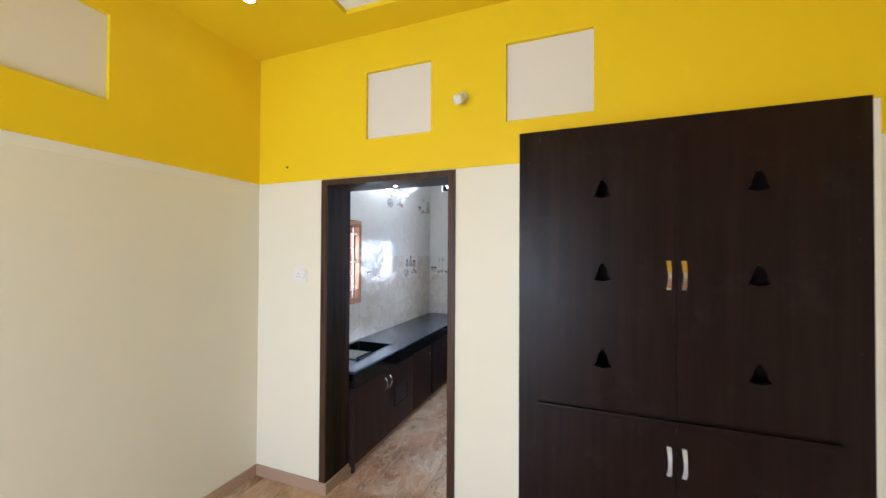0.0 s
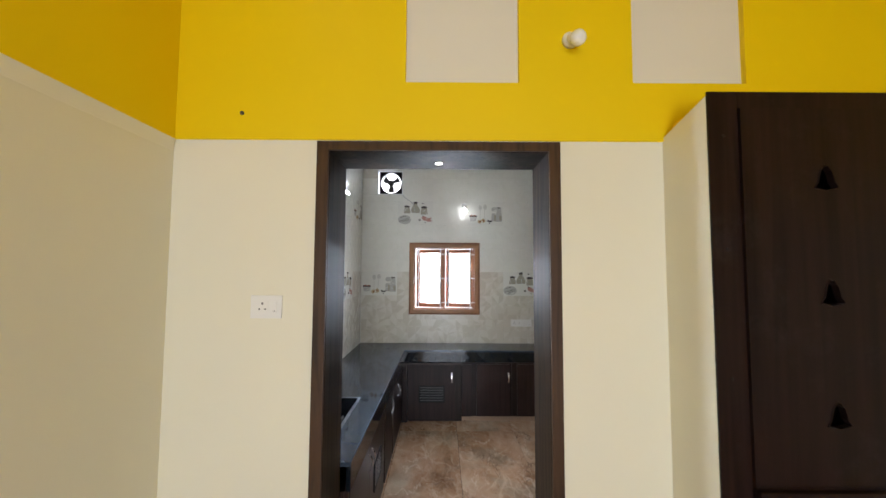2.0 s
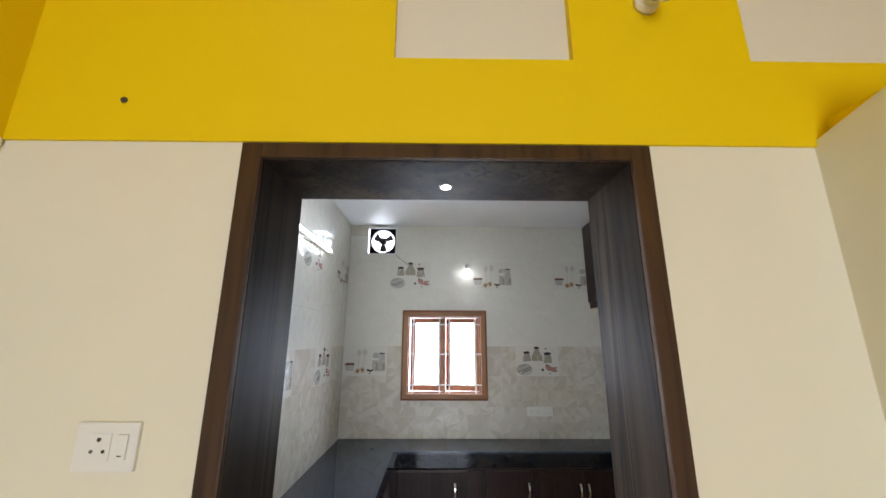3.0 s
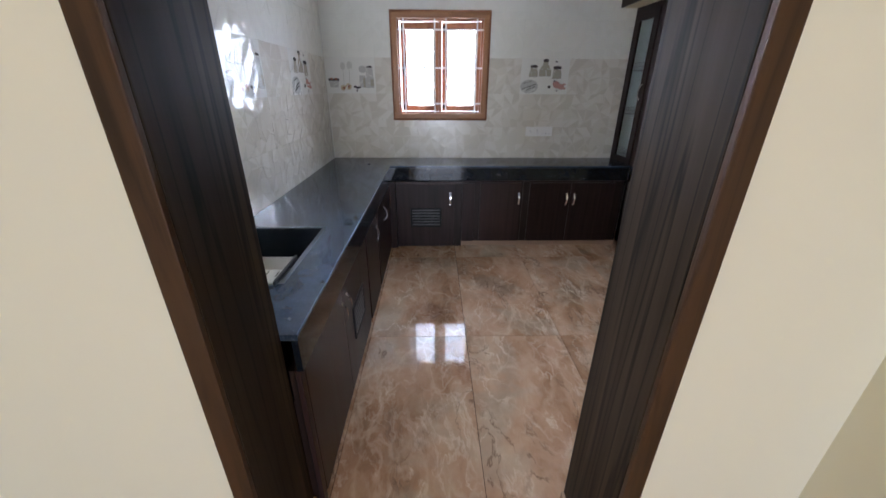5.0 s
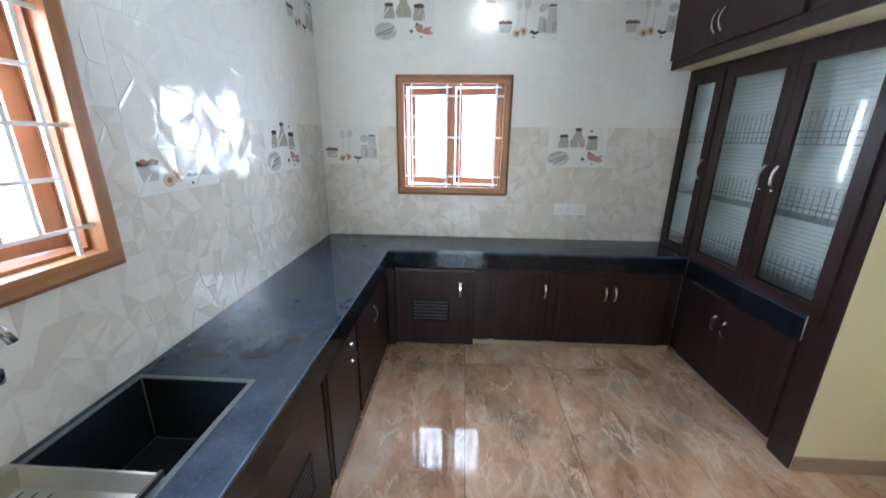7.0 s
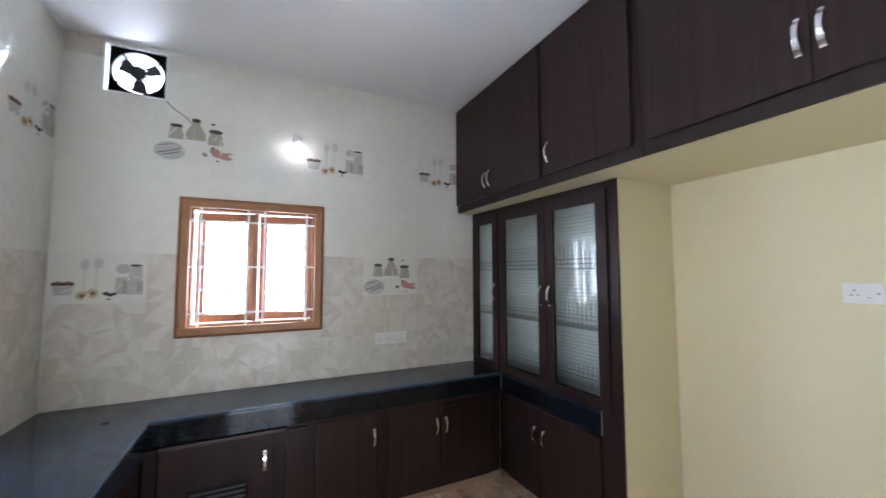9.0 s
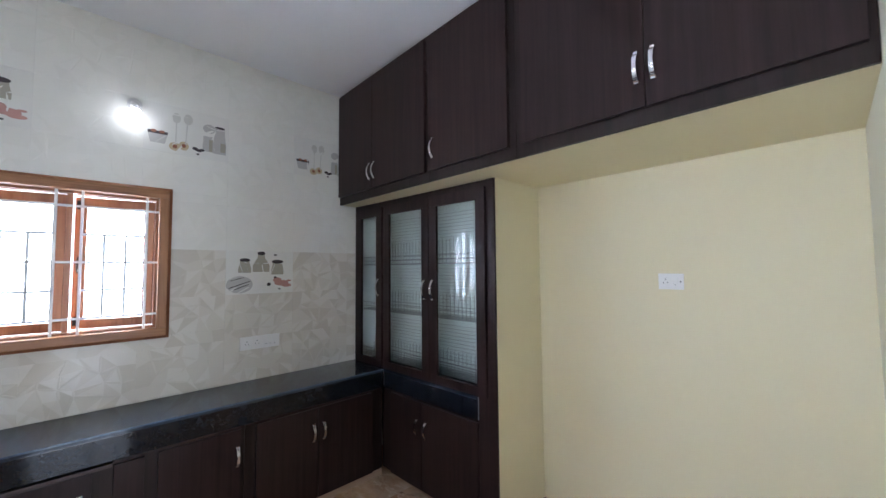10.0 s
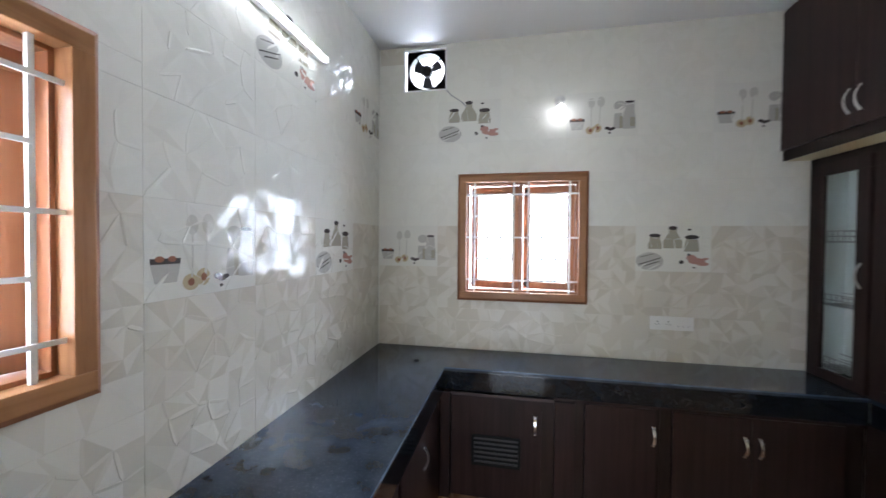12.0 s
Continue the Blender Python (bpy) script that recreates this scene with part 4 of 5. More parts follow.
# ---- kitchen: exhaust fan, lamps, switches ----
def build_fan():
    x0, x1, z0, z1 = -0.286, 0.004, 2.632, 2.922
    y = KB + 0.02
    f = thing("exhaust_fan", "black metal exhaust fan set in a square wall hole", "exhaust fan", at=((x0 + x1) / 2, y, z0))
    cx, cz, r = (x0 + x1) / 2, (z0 + z1) / 2, 0.13
    bm = bmesh.new()
    n = 32
    sq, ci, bk = [], [], []
    for k in range(n):
        a = 2 * math.pi * k / n
        c, s = math.cos(a), math.sin(a)
        q = 0.145 / max(abs(c), abs(s))
        sq.append(bm.verts.new((cx + q * c, y, cz + q * s)))
        ci.append(bm.verts.new((cx + r * c, y, cz + r * s)))
        bk.append(bm.verts.new((cx + r * c, y + 0.06, cz + r * s)))
    for k in range(n):
        j = (k + 1) % n
        bm.faces.new((sq[k], sq[j], ci[j], ci[k]))
        bm.faces.new((ci[k], ci[j], bk[j], bk[k]))
    bmesh.ops.solidify(bm, geom=bm.faces[:], thickness=0.003)
    wpart("housing", bm, BLACK, f)
    wpart("motor", lathe(bmesh.new(), [(0.035, 0), (0.04, 0.02), (0.04, 0.05), (0.03, 0.06)], Matrix.Translation((cx, y - 0.02, cz)) @ Matrix.Rotation(radians(-90), 4, "X")), BLACK, f, smooth=True)
    for k in range(4):
        a = radians(38 + 90 * k)
        wpart("strut", rod(bmesh.new(), [(cx, y - 0.012, cz), (cx + 0.13 * math.cos(a), y - 0.004, cz + 0.13 * math.sin(a))], 0.005, 8), BLACK, f)
    for k in range(3):
        a0 = radians(-90 + 120 * k)
        bm = bmesh.new()
        rows = []
        for i in range(7):
            rr = 0.034 + 0.08 * i / 6
            wd = radians(24 + 4 * math.sin(i))
            rows.append([bm.verts.new((cx + rr * math.cos(a0 + wd * s), y + 0.03 + 0.012 * s, cz + rr * math.sin(a0 + wd * s))) for s in (-1, -0.3, 0.3, 1)])
        for p, q in zip(rows, rows[1:]):
            for j in range(3):
                bm.faces.new((p[j], p[j + 1], q[j + 1], q[j]))
        bmesh.ops.solidify(bm, geom=bm.faces[:], thickness=0.002)
        wpart("blade", bm, BLACK, f)
    c = thing("fan_cable", "thin grey cable hanging from the exhaust fan", "cable", at=(0.01, KB, 2.63))
    pts = [(0.0, KB + 0.03, 2.64), (0.014, KB - 0.012, 2.615), (0.05, KB - 0.02, 2.575), (0.09, KB - 0.015, 2.55), (0.125, KB - 0.014, 2.525), (0.15, KB - 0.012, 2.495)]
    wpart("cord", rod(bmesh.new(), pts, 0.004, 8), CABLE, c)
    tag = link_mesh("fan_hole_lining", wall_y(bmesh.new(), KB - 0.002, KB + 0.22, (FAN_HOLE[0] - 0.004, FAN_HOLE[1] + 0.004, FAN_HOLE[2] - 0.004, FAN_HOLE[3] + 0.004), [(FAN_HOLE[0] + 0.004, FAN_HOLE[1] - 0.004, FAN_HOLE[2] + 0.004, FAN_HOLE[3] - 0.004)]), WHITE)
    structure(tag, "white plastered reveal of the fan hole", "reveal")


CABLE = mat("grey_cable", (0.35, 0.35, 0.36), 0.5)


def batten_bulb(name, label, at, tilt, lit):
    """A bulb in a batten holder; local z points out of the wall."""
    b = thing(name, label, "wall light", at=at)
    m = Matrix.Translation(at) @ Matrix.Rotation(radians(90), 4, "X")
    wpart("base", lathe(bmesh.new(), [(0.034, 0.0), (0.034, 0.012), (0.028, 0.02), (0.02, 0.022)], m), IVORY, b, smooth=True)
    q = m @ Matrix.Translation((0, 0, 0.02)) @ Matrix.Rotation(radians(tilt), 4, "X")
    wpart("holder", lathe(bmesh.new(), [(0.019, 0.0), (0.021, 0.01), (0.021, 0.03), (0.018, 0.036)], q), IVORY, b, smooth=True)
    wpart("collar", lathe(bmesh.new(), [(0.015, 0.036), (0.016, 0.046)], q), BLACK, b, "black collar")
    wpart("bulb", lathe(bmesh.new(), [(0.014, 0.046), (0.022, 0.056), (0.03, 0.078), (0.031, 0.092), (0.026, 0.108), (0.015, 0.118), (0.0, 0.121)], q), BULB_ON if lit else BULB_OFF, b, smooth=True)
    return b


def build_tube():
    t = thing("tube_light", "lit slim white tube light on the tiled wall", "tube light", at=(KL + 0.02, 1.72, 2.46))
    wpart("batten", boxed(KL + 0.004, KL + 0.03, 1.12, 2.32, 2.445, 2.475, 0.003), IVORY, t)
    wpart("tube", rod(bmesh.new(), [(KL + 0.042, 1.13, 2.455), (KL + 0.042, 2.31, 2.455)], 0.0125, 12), TUBE_ON, t, "glowing tube")
    for y in (1.12, 2.312):
        wpart("end_cap", boxed(KL + 0.028, KL + 0.058, y - 0.004, y + 0.01, 2.44, 2.472, 0.003), IVORY, t)


def build_switch(name, label, w, h, m, style):
    """A wall plate; local x along the wall, y out of it, z up."""
    s = new(name)
    tagged(s, label, "switchboard")
    s.matrix_basis = m
    def p(nm, bm, material, lab=""):
        ob = link_mesh(nm, bm, material, s)
        return tagged(ob, lab) if lab else ob
    p("plate", boxed(-w / 2, w / 2, 0.0, 0.009, -h / 2, h / 2, 0.003), IVORY)
    def socket(x, k=1.0):
        p("socket", boxed(x - 0.024 * k, x + 0.024 * k, 0.009, 0.0105, -0.026 * k, 0.026 * k, 0.001), IVORY)
        for dx, dz, r in ((0, 0.014, 0.0042), (-0.012, -0.008, 0.0035), (0.012, -0.008, 0.0035)):
            p("hole", lathe(bmesh.new(), [(r * k, 0.0), (r * k, 0.0012)], Matrix.Translation((x + dx * k, 0.0104, dz * k)) @ Matrix.Rotation(radians(-90), 4, "X"), 10), SLOT)
    def rocker(x):
        bm = boxed(x - 0.011, x + 0.011, 0.009, 0.0135, -0.024, 0.024, 0.002)
        p("rocker", bm, IVORY)
        p("mark", boxed(x - 0.004, x + 0.004, 0.0136, 0.0139, -0.017, -0.0145), SLOT)
    if style == "hall":
        socket(0.014)
        rocker(-0.034)
    elif style == "long":
        for x in (0.085, 0.02):
            socket(x, 0.8)
        for x in (-0.035, -0.065, -0.095):
            rocker(x)
    else:
        socket(0.022, 0.8)
        rocker(-0.02)
        p("marker", boxed(-0.046, -0.04, 0.009, 0.0095, -0.003, 0.003), SLOT)
    return s


def downlight(name, label, at, r):
    d = thing(name, label, "downlight", at=at)
    m = Matrix.Translation(at) @ Matrix.Rotation(radians(180), 4, "X")
    wpart("ring", lathe(bmesh.new(), [(r, 0.0), (r, 0.002), (r * 0.85, 0.004), (r * 0.72, 0.003)], m), CHROME, d, smooth=True)
    wpart("lens", lathe(bmesh.new(), [(r * 0.7, 0.0032), (r * 0.5, 0.0045), (0.0, 0.005)], m), SPOT_ON, d, "glowing lens", smooth=True)


# ---- hall: prayer cupboard ----
BELL = [(0.008, 0.05), (0.011, 0.042), (0.02, 0.032), (0.026, 0.012), (0.03, -0.012), (0.042, -0.029), (0.043, -0.036), (0.02, -0.04)]


def bell_outline(cx, cz, k=1.0):
    k *= 0.86
    half = [(x * k, z * k) for x, z in BELL]
    return [(cx + x, cz + z) for x, z in half] + [(cx, cz - 0.046 * k)] + [(cx - x, cz + z) for x, z in half[::-1]] + [(cx, cz + 0.053 * k)]


def pierced(loops, y0, y1):
    """A board of the first outline (x, z), pierced by the others, between two depths."""
    bm = bmesh.new()
    rings = [[bm.verts.new((x, y0, z)) for x, z in lp] for lp in loops]
    edges = [bm.edges.new((r[k], r[(k + 1) % len(r)])) for r in rings for k in range(len(r))]
    bmesh.ops.triangle_fill(bm, edges=edges, use_beauty=True)
    front = bm.faces[:]
    back = [[bm.verts.new((v.co.x, y1, v.co.z)) for v in r] for r in rings]
    twin = {v: w for r, q in zip(rings, back) for v, w in zip(r, q)}
    for f in front:
        bm.faces.new([twin[v] for v in f.verts][::-1])
    for r, q in zip(rings, back):
        for k in range(len(r)):
            n = (k + 1) % len(r)
            bm.faces.new((r[k], r[n], q[n], q[k]))
    bmesh.ops.recalc_face_normals(bm, faces=bm.faces[:])
    return bm


SATIN = mat("satin_silver", (0.62, 0.62, 0.64), 0.5, 0.5)


def build_puja():
    F = -0.179
    c = thing("prayer_cupboard", "dark wenge prayer cupboard with bell cut-outs and paired handles", "cupboard", at=(2.09, -0.05, 0.0))
    for a in ((1.469, 1.489, -0.166, HY - 0.006, 0.001, 2.249), (2.694, 2.714, -0.166, HY - 0.006, 0.001, 2.249), (1.49, 2.693, -0.166, HY - 0.026, 2.229, 2.249), (1.49, 2.693, -0.166, HY - 0.026, 0.001, 0.04), (1.49, 2.693, -0.16, HY - 0.026, 0.95, 0.97)):
        wpart("carcass_panel", boxed(*a), WENGE_EDGE, c)
    wpart("back_panel", boxed(1.49, 2.693, HY - 0.025, HY - 0.006, 0.001, 2.249), WENGE_EDGE, c)
    for a in ((1.428, 1.53, F + 0.003, -0.1675, 0.001, 2.297), (2.668, 2.75, F + 0.003, -0.1675, 0.001, 2.297)):
        wpart("stile", boxed(*a, bevel=0.0015), DUSTY, c)
    wpart("top_rail", boxed(1.5305, 2.6675, F + 0.003, -0.1675, 2.235, 2.297, 0.0015), DUSTY, c)
    wpart("ledge", boxed(1.525, 2.64, F - 0.034, F - 0.0105, 0.955, 0.975, 0.004), DUSTY, c, "narrow projecting ledge")
    wpart("rail", boxed(1.5305, 2.6675, F - 0.01, -0.1675, 0.94, 0.982, 0.002), DUSTY, c)
    for x0, x1, hx in ((1.5308, 2.1055, 2.078), (2.1065, 2.6672, 2.135)):
        cx = 1.813 if x0 < 2 else 2.398
        bells = (1.203, 1.602, 1.99)
        d = wpart("door", pierced([[(x0, 0.9825), (x1, 0.9825), (x1, 2.2345), (x0, 2.2345)]] + [bell_outline(cx, z) for z in bells], F - 0.008, -0.1675), DUSTY, c, "laminate door with three bell-shaped cut-outs")
        bow_handle(d, (hx, F - 0.008, 1.60), (0, -1, 0), 0.125, wrap=True, label="chrome bow handle with a gold wrap on top")
        d2 = wpart("door", boxed(x0, x1, F - 0.008, -0.1675, 0.05, 0.9395, 0.001), DUSTY, c)
        bow_handle(d2, (hx, F - 0.008, 0.793), (0, -1, 0), 0.125, material=SATIN, label="satin silver bow handle")
        for z in bells:
            wpart("bell_rim", pierced([bell_outline(cx, z, 1.1), bell_outline(cx, z, 1.0)], F - 0.011, F - 0.0083), DUSTY, d, "thin raised rim of the bell cut-out")
        for z in (1.32, 1.75, 2.14):
            wpart("screw_cap", lathe(bmesh.new(), [(0.006, 0.0), (0.005, 0.0015)], Matrix.Translation((1.478 if x0 < 2 else 2.71, F + 0.003, z)) @ Matrix.Rotation(radians(90), 4, "X"), 12), BLACK_METAL, c)


build_puja()
build_base()
build_worktop()
build_sink()
build_tap()
build_loft()
build_display()
build_window("window_1", BWIN[1] - BWIN[0], BWIN[3] - BWIN[2], pose(BWIN[0], KB, BWIN[2]), "varnished teak window with casements ajar and white iron grille")
build_window("window_2", LWIN[1] - LWIN[0], LWIN[3] - LWIN[2], pose(KL, LWIN[0], LWIN[2], 0, 0, 90), "varnished teak window above the sink with white iron grille")
build_fan()
batten_bulb("wall_bulb", "lit white bulb in a holder on the tiled wall", (0.788, KB - 0.006, 2.488), 60, True)
batten_bulb("wall_bulb", "unlit opal bulb in a white batten holder", (1.045, HY - 0.009, 2.638), 32, False)
build_tube()
build_switch("switchboard", "white three-pin socket and switch plate", 0.125, 0.092, pose(-0.193, HY, 1.523, 0, 0, 180), "hall")
build_switch("switchboard", "long white switch and socket plate on beige tiles", 0.256, 0.088, pose(1.491, KB - 0.01, 1.031, 0, 0, 180), "long")
build_switch("switchboard", "small white socket plate on the alcove wall", 0.112, 0.08, pose(KR, 0.988, 1.45, 0, 0, 90), "small")
def wall_plug():
    p = thing("wall_plug", "small dark screw plug in the yellow wall", "wall plug", at=(-0.319, HY - 0.008, 2.321))
    m = Matrix.Translation((-0.319, HY - 0.008, 2.321)) @ Matrix.Rotation(radians(90), 4, "X")
    wpart("plug", lathe(bmesh.new(), [(0.009, 0.0), (0.008, 0.003), (0.004, 0.002)], m, 14), SLOT, p)


wall_plug()


def pipe_hole():
    p = thing("pipe_hole", "small dark capped pipe hole in the granite worktop", "pipe hole", at=(-0.105, 2.845, SLAB))
    m = Matrix.Translation((-0.105, 2.845, SLAB + 0.0002))
    wpart("collar", lathe(bmesh.new(), [(0.016, 0.0), (0.0155, 0.003), (0.011, 0.003), (0.01, 0.0005)], m, 18), BLACK, p)


pipe_hole()
downlight("downlight", "small lit downlight in the door head", (0.497, 0.24, 2.164), 0.02)
downlight("downlight", "round lit downlight in the yellow ceiling", (-0.09, -0.47, HC), 0.045)


# ---- pieces of floors and walls ----
def tile_mesh(name, w, h, relief, ridge, seed, share, nx=6, nz=4):
    """A glazed tile with a crystal-like relief; local x and z span it, its face looks to -y. Returns the mesh and its facets."""
    rng = random.Random(seed)
    bm = bmesh.new()
    g = 0.0003
    nx, nz = max(1, round(nx * w / TW)), max(1, round(nz * h / TH))
    pts = []
    for j in range(nz + 1):
        row = []
        for i in range(nx + 1):
            ex, ez = i in (0, nx), j in (0, nz)
            x = g + (w - 2 * g) * (i + (0 if ex else rng.uniform(-0.38, 0.38))) / nx
            z = g + (h - 2 * g) * (j + (0 if ez else rng.uniform(-0.38, 0.38))) / nz
            high = (i + j) % 2 == 0
            y = -relief * (rng.uniform(0.55, 1.0) if high else rng.uniform(0.0, 0.35))
            if ex or ez:
                y *= 0.4
            row.append(bm.verts.new((x, y, z)))
        pts.append(row)
    facets = []
    for j in range(nz):
        for i in range(nx):
            a, b, c, d = pts[j][i], pts[j][i + 1], pts[j + 1][i + 1], pts[j + 1][i]
            for f in (((a, b, c), (a, c, d)) if rng.random() < 0.5 else ((a, b, d), (b, c, d))):
                bm.faces.new(f).material_index = rng.choice((0, 1, 2))
                facets.append([v.co.copy() for v in f])
    faces = bm.faces[:]
    for f in faces:
        f.normal_update()
        if f.normal.y > 0:
            f.normal_flip()
    edge = [pts[0][i] for i in range(nx + 1)] + [pts[j][nx] for j in range(1, nz + 1)] + [pts[nz][i] for i in range(nx - 1, -1, -1)] + [pts[j][0] for j in range(nz - 1, 0, -1)]
    low = [bm.verts.new((v.co.x, 0.006, v.co.z)) for v in edge]
    for k in range(len(edge)):
        j = (k + 1) % len(edge)
        bm.faces.new((edge[k], low[k], low[j], edge[j]))
    # raised, tapering bands along some of the creases, each with a slant of its own
    creases = [(p, q) for j in range(1, nz) for i in range(1, nx) for p, q in ((pts[j][i], pts[j][i + 1]), (pts[j][i], pts[j + 1][i]), (pts[j][i], pts[j - 1][i - 1]))]
    for p, q in rng.sample(creases, int(len(creases) * share)):
        p, q = p.co.copy(), q.co.copy()
        d = q - p
        side = Vector((-d.z, 0, d.x)).normalized()
        half = rng.uniform(0.0028, 0.005)
        slant = rng.choice((-1, 1)) * rng.uniform(0.15, 1.3) * ridge
        m0, m1 = p + d * rng.uniform(0.08, 0.25), p + d * rng.uniform(0.75, 0.92)
        rim = [(p, 0), (m0, -1), (m1, -1), (q, 0), (m1, 1), (m0, 1)]
        top = [bm.verts.new(c + side * half * k + Vector((0, -0.0003 - abs(slant) * half - slant * half * k, 0))) for c, k in rim]
        low = [bm.verts.new(c + side * half * k * 1.6 + Vector((0, 0.0003, 0))) for c, k in rim]
        new_faces = [bm.faces.new(top)] + [bm.faces.new((top[k], low[k], low[(k + 1) % 6], top[(k + 1) % 6])) for k in range(6)]
        bmesh.ops.recalc_face_normals(bm, faces=new_faces)
        if new_faces[0].normal.y > 0:
            bmesh.ops.reverse_faces(bm, faces=new_faces)
    me = bpy.data.meshes.new(name)
    bm.to_mesh(me)
    bm.free()
    return me, facets


TILE_SETS = {}


def wall_tile(parent, m, w, h, material, relief, ridge, seed):
    key = (round(w, 3), round(h, 3), material.name, round(relief, 4), seed % 7)
    if key not in TILE_SETS:
        me, facets = tile_mesh("tile", w, h, relief, ridge, round(w * 1000) * 31 + round(h * 1000) * 7 + seed % 7, 0.34 if material is TILE_PALE else 0.55)
        for mm in (material, *TONES.get(material.name, (material, material))):
            me.materials.append(mm)
        TILE_SETS[key] = me, facets
    ob = new("tile", TILE_SETS[key][0])
    ob.parent = parent
    ob.matrix_basis = m
    return ob, TILE_SETS[key][1]


RELIEF, RIDGE = 0.0034, 0.13
TONES = {
    TILE_BEIGE.name: (ceramic("beige_glazed_tile_light", (0.725, 0.688, 0.618), 0.08), ceramic("beige_glazed_tile_dark", (0.63, 0.586, 0.505), 0.08)),
    TILE_PALE.name: (ceramic("pale_glazed_tile_light", (0.8, 0.79, 0.732), 0.06), ceramic("pale_glazed_tile_grey", (0.775, 0.765, 0.705), 0.06)),
}


def clad(wall, length, holes, place, top, decor, beige=(), depth=1.0):
    """Tiles a wall from its foot row up. place(a, z) gives the pose of a tile whose lower corner is there. decor maps (col, row) to a motif."""
    base = 1.656 - 5 * TH
    rows = int((top - base) / TH) + 1
    for j in range(rows):
        z0, z1 = base + j * TH, min(base + (j + 1) * TH, top)
        if z1 < 0.7 or z1 - z0 < 0.01:
            continue
        for i in range(int(length / TW + 0.999)):
            a0, a1 = i * TW, min((i + 1) * TW, length)
            motif = decor.get((i, j))
            material = TILE_WHITE if motif else (TILE_BEIGE if j < 5 or (i, j) in beige else TILE_PALE)
            for k, (p0, p1, q0, q1) in enumerate(pieces((a0, a1, z0, z1), holes)):
                ob, facets = wall_tile(wall, place(p0, q0), p1 - p0, q1 - q0, material, depth * (RELIEF if j < 5 else RELIEF * 0.7), depth * RIDGE, i * 5 + j * 3 + k)
                if motif:
                    motif((ob, facets))


PRINT_GREY = mat("print_grey", (0.4, 0.37, 0.3), 0.15)
PRINT_FAINT = mat("print_faint_grey", (0.6, 0.585, 0.54), 0.15)
PRINT_TAN = mat("print_tan", (0.55, 0.45, 0.29), 0.15)
PRINT_ROSE_BROWN = mat("print_rose_brown", (0.3, 0.13, 0.08), 0.15)
PRINT_DARK = mat("print_charcoal", (0.07, 0.06, 0.06), 0.15)
PRINT_LIGHT = mat("print_pale_grey", (0.5, 0.49, 0.46), 0.15)
PRINT_RED = mat("print_rose", (0.48, 0.26, 0.22), 0.15)


def jar_outline(cx, z, w, h, neck):
    return [(cx - w / 2, z), (cx + w / 2, z), (cx + w / 2 * 1.02, z + h * 0.35), (cx + w / 2 * neck, z + h * 0.78), (cx + w / 2 * neck, z + h), (cx - w / 2 * neck, z + h), (cx - w / 2 * neck, z + h * 0.78), (cx - w / 2 * 1.02, z + h * 0.35)]


def oval(cx, cz, rx, rz, n=20):
    return [(cx + rx * math.cos(2 * math.pi * k / n), cz + rz * math.sin(2 * math.pi * k / n)) for k in range(n)]


def clipped(poly, tri):
    """The part of a flat outline (x, z) that lies on a facet."""
    a, b, c = [(p.x, p.z) for p in tri]
    if (b[0] - a[0]) * (c[1] - a[1]) - (b[1] - a[1]) * (c[0] - a[0]) < 0:
        b, c = c, b
    out = poly
    for p, q in ((a, b), (b, c), (c, a)):
        src, out = out, []
        side = [(q[0] - p[0]) * (s[1] - p[1]) - (q[1] - p[1]) * (s[0] - p[0]) for s in src]
        for k in range(len(src)):
            j = (k + 1) % len(src)
            if side[k] >= 0:
                out.append(src[k])
            if side[k] * side[j] < 0:
                u = side[k] / (side[k] - side[j])
                out.append((src[k][0] + u * (src[j][0] - src[k][0]), src[k][1] + u * (src[j][1] - src[k][1])))
        if len(out) < 3:
            return []
    return out


def print_on(tile, name, shapes, material, lift=0.0004):
    """Glaze printing that follows the facets of a decor tile."""
    lift += 0.0001
    ob, facets = tile
    bm = bmesh.new()
    for k, s in enumerate(shapes):
        for tri in facets:
            n = (tri[1] - tri[0]).cross(tri[2] - tri[0])
            pts = clipped(s, tri)
            if len(pts) < 3:
                continue
            vs = [bm.verts.new((x, tri[0].y - (n.x * (x - tri[0].x) + n.z * (z - tri[0].z)) / n.y - lift - 0.00008 * k, z)) for x, z in pts]
            f = bm.faces.new(vs)
            f.normal_update()
            if f.normal.y > 0:
                f.normal_flip()
    link_mesh(name, bm, material, ob)


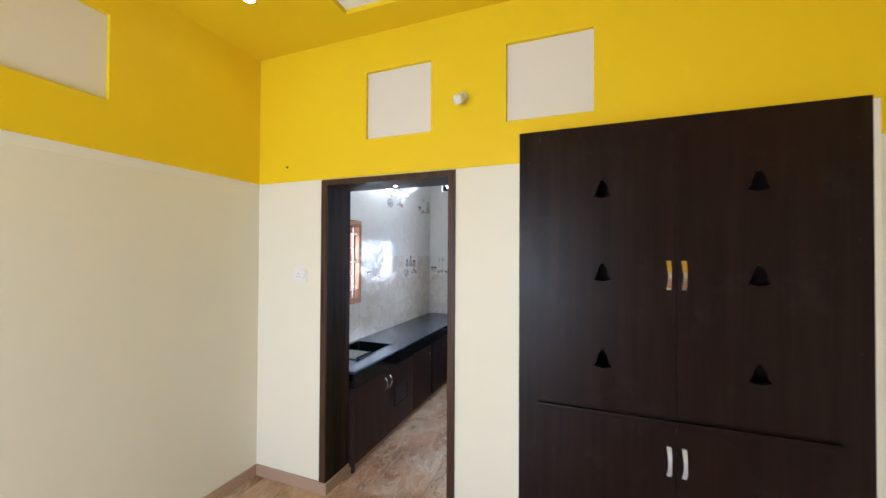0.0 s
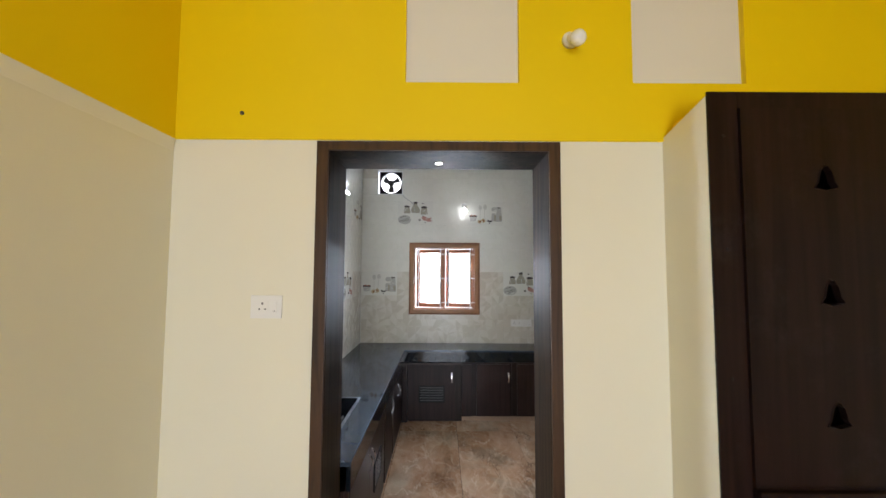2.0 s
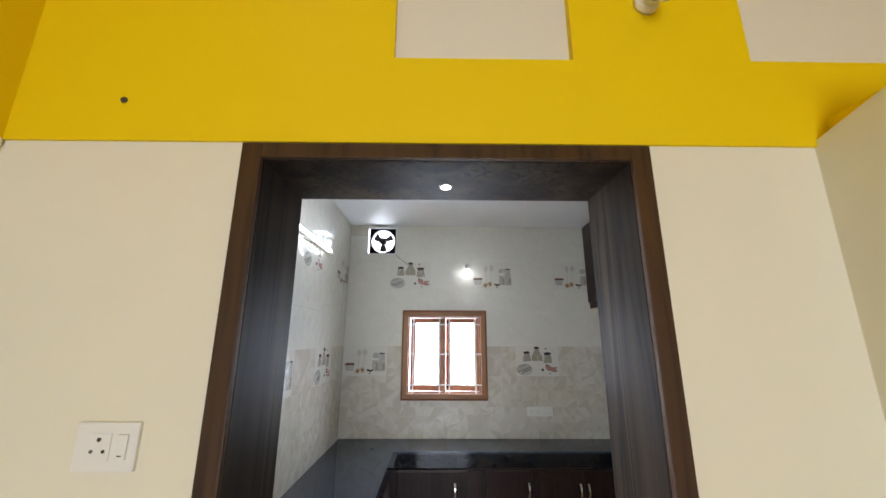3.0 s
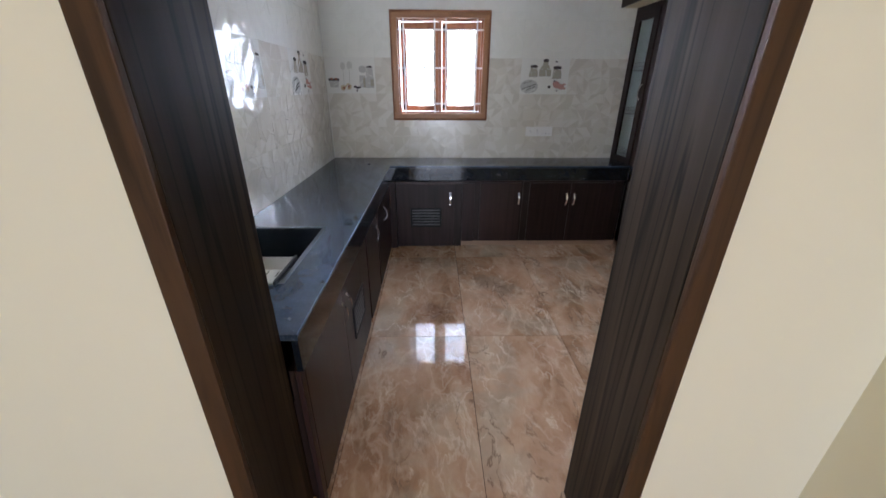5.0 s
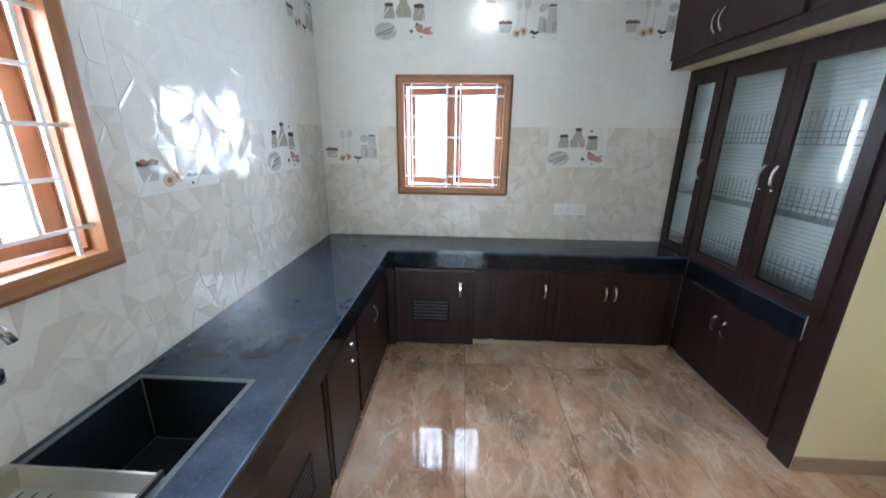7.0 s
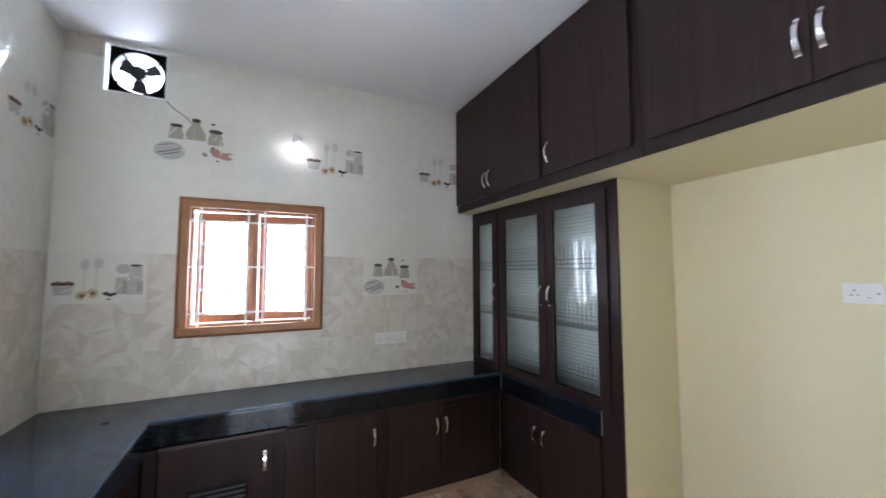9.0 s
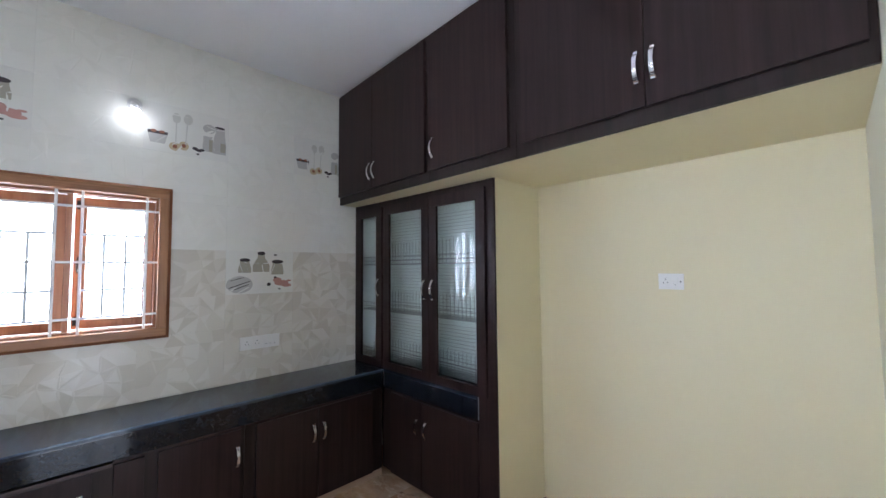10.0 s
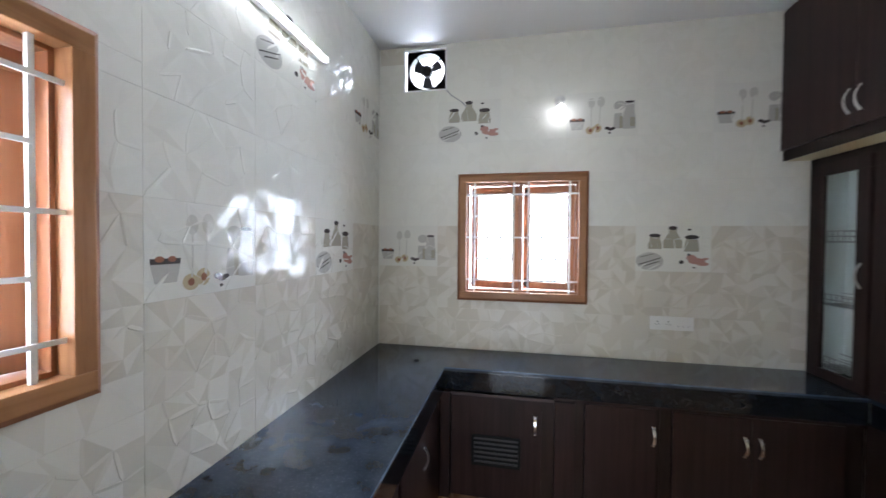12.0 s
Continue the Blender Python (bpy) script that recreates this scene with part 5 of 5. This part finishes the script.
def motif_jars(tile):
    print_on(tile, "jar_print", [jar_outline(0.115, 0.145, 0.08, 0.085, 0.75), jar_outline(0.22, 0.15, 0.11, 0.13, 0.42), jar_outline(0.33, 0.13, 0.085, 0.09, 0.8)], PRINT_GREY)
    print_on(tile, "lid_print", [oval(0.115, 0.232, 0.034, 0.012), oval(0.22, 0.28, 0.026, 0.013), oval(0.33, 0.222, 0.04, 0.014), oval(0.315, 0.27, 0.012, 0.006)], PRINT_DARK, 0.0009)
    print_on(tile, "plate_print", [oval(0.085, 0.065, 0.082, 0.058, 28)], PRINT_LIGHT)
    print_on(tile, "line_print", [[(0.02, 0.04), (0.15, 0.085), (0.15, 0.09), (0.02, 0.046)], [(0.05, 0.03), (0.14, 0.062), (0.14, 0.067), (0.05, 0.036)], [(0.03, 0.09), (0.11, 0.112), (0.11, 0.115), (0.03, 0.094)]], PRINT_DARK, 0.0009)
    print_on(tile, "chilli_print", [oval(0.36, 0.07, 0.05, 0.02), oval(0.395, 0.052, 0.035, 0.012), oval(0.33, 0.09, 0.03, 0.02), oval(0.41, 0.085, 0.018, 0.007)], PRINT_RED)
    print_on(tile, "spice_print", [oval(0.272, 0.062, 0.014, 0.012), oval(0.345, 0.028, 0.008, 0.005), oval(0.315, 0.11, 0.01, 0.008)], PRINT_DARK)


def motif_bowls(tile):
    print_on(tile, "bowl_print", [[(0.03, 0.05), (0.1, 0.05), (0.115, 0.115), (0.015, 0.115)], jar_outline(0.39, 0.045, 0.075, 0.17, 0.8), jar_outline(0.325, 0.05, 0.06, 0.1, 0.9), oval(0.33, 0.2, 0.035, 0.03)], PRINT_LIGHT)
    print_on(tile, "spoon_print", [oval(0.155, 0.225, 0.022, 0.032), [(0.151, 0.06), (0.157, 0.06), (0.159, 0.2), (0.152, 0.2)], oval(0.215, 0.23, 0.024, 0.034), [(0.201, 0.06), (0.207, 0.06), (0.215, 0.2), (0.208, 0.2)]], PRINT_FAINT)
    print_on(tile, "fruit_print", [oval(0.15, 0.045, 0.03, 0.026), oval(0.195, 0.058, 0.026, 0.028)], PRINT_TAN)
    print_on(tile, "seed_print", [[(0.018, 0.105), (0.112, 0.105), (0.114, 0.122), (0.016, 0.122)], oval(0.255, 0.055, 0.016, 0.01), oval(0.275, 0.046, 0.017, 0.009), oval(0.292, 0.052, 0.014, 0.008), oval(0.27, 0.022, 0.008, 0.006), oval(0.39, 0.22, 0.03, 0.007)], PRINT_DARK, 0.0009)
    print_on(tile, "berry_print", [oval(0.045, 0.12, 0.014, 0.009), oval(0.085, 0.12, 0.014, 0.009), oval(0.15, 0.045, 0.012, 0.012), oval(0.196, 0.058, 0.011, 0.013)], PRINT_ROSE_BROWN, 0.0013)
    print_on(tile, "shade_print", [[(0.33, 0.05), (0.35, 0.05), (0.35, 0.13), (0.33, 0.13)], [(0.395, 0.06), (0.425, 0.06), (0.425, 0.12), (0.395, 0.12)]], PRINT_GREY, 0.0009)


def build_wall_tiles():
    back, left = bpy.data.objects["wall_back"], bpy.data.objects["wall_left"]
    inner = 0.012
    bh = [(BWIN[0] - KL + inner, BWIN[1] - KL - inner, BWIN[2] + inner, BWIN[3] - inner), (FAN_HOLE[0] - KL - 0.004, FAN_HOLE[1] - KL + 0.004, FAN_HOLE[2] - 0.004, FAN_HOLE[3] + 0.1)]
    clad(back, 2.75, bh, lambda a, z: pose(KL + a, KB + 0.006, z), KC, {(0, 4): motif_bowls, (4, 4): motif_jars, (1, 7): motif_jars, (3, 7): motif_bowls, (5, 7): motif_bowls}, [(0, 9)], 0.6)
    # the left wall is counted from the back corner
    n = 7
    off = KB - n * TW
    lh = [(LWIN[0] - off + inner, LWIN[1] - off - inner, LWIN[2] + inner, LWIN[3] - inner), (-1, DW - off, 0, 4)]
    clad(left, n * TW, lh, lambda a, z: pose(KL - 0.006, off + a, z, 0, 0, 90), KC, {(3, 4): motif_bowls, (5, 4): motif_jars, (4, 7): motif_jars, (6, 7): motif_bowls})


def build_floor_tiles():
    floor = bpy.data.objects["floor"]
    w, d = 0.592, 1.16
    shared = {}
    for i in range(-3, 6):
        for j in range(-5, 3):
            x0, y0 = 0.676 + (i - 1) * w, 0.205 + j * d
            x1, y1 = min(x0 + w, HR), min(y0 + d, KB)
            x0, y0 = max(x0, HL), max(y0, HB)
            if x1 - x0 < 0.02 or y1 - y0 < 0.02:
                continue
            key = (round(x1 - x0, 3), round(y1 - y0, 3))
            if key not in shared:
                g = 0.0016
                bm = boxed(g, key[0] - g, g, key[1] - g, -0.012, 0.0, 0.0006)
                me = bpy.data.meshes.new("tile")
                bm.to_mesh(me)
                bm.free()
                me.materials.append(MARBLE)
                shared[key] = me
            ob = new("tile", shared[key])
            ob.parent = floor
            ob.location = (x0, y0, 0)


build_wall_tiles()
build_floor_tiles()
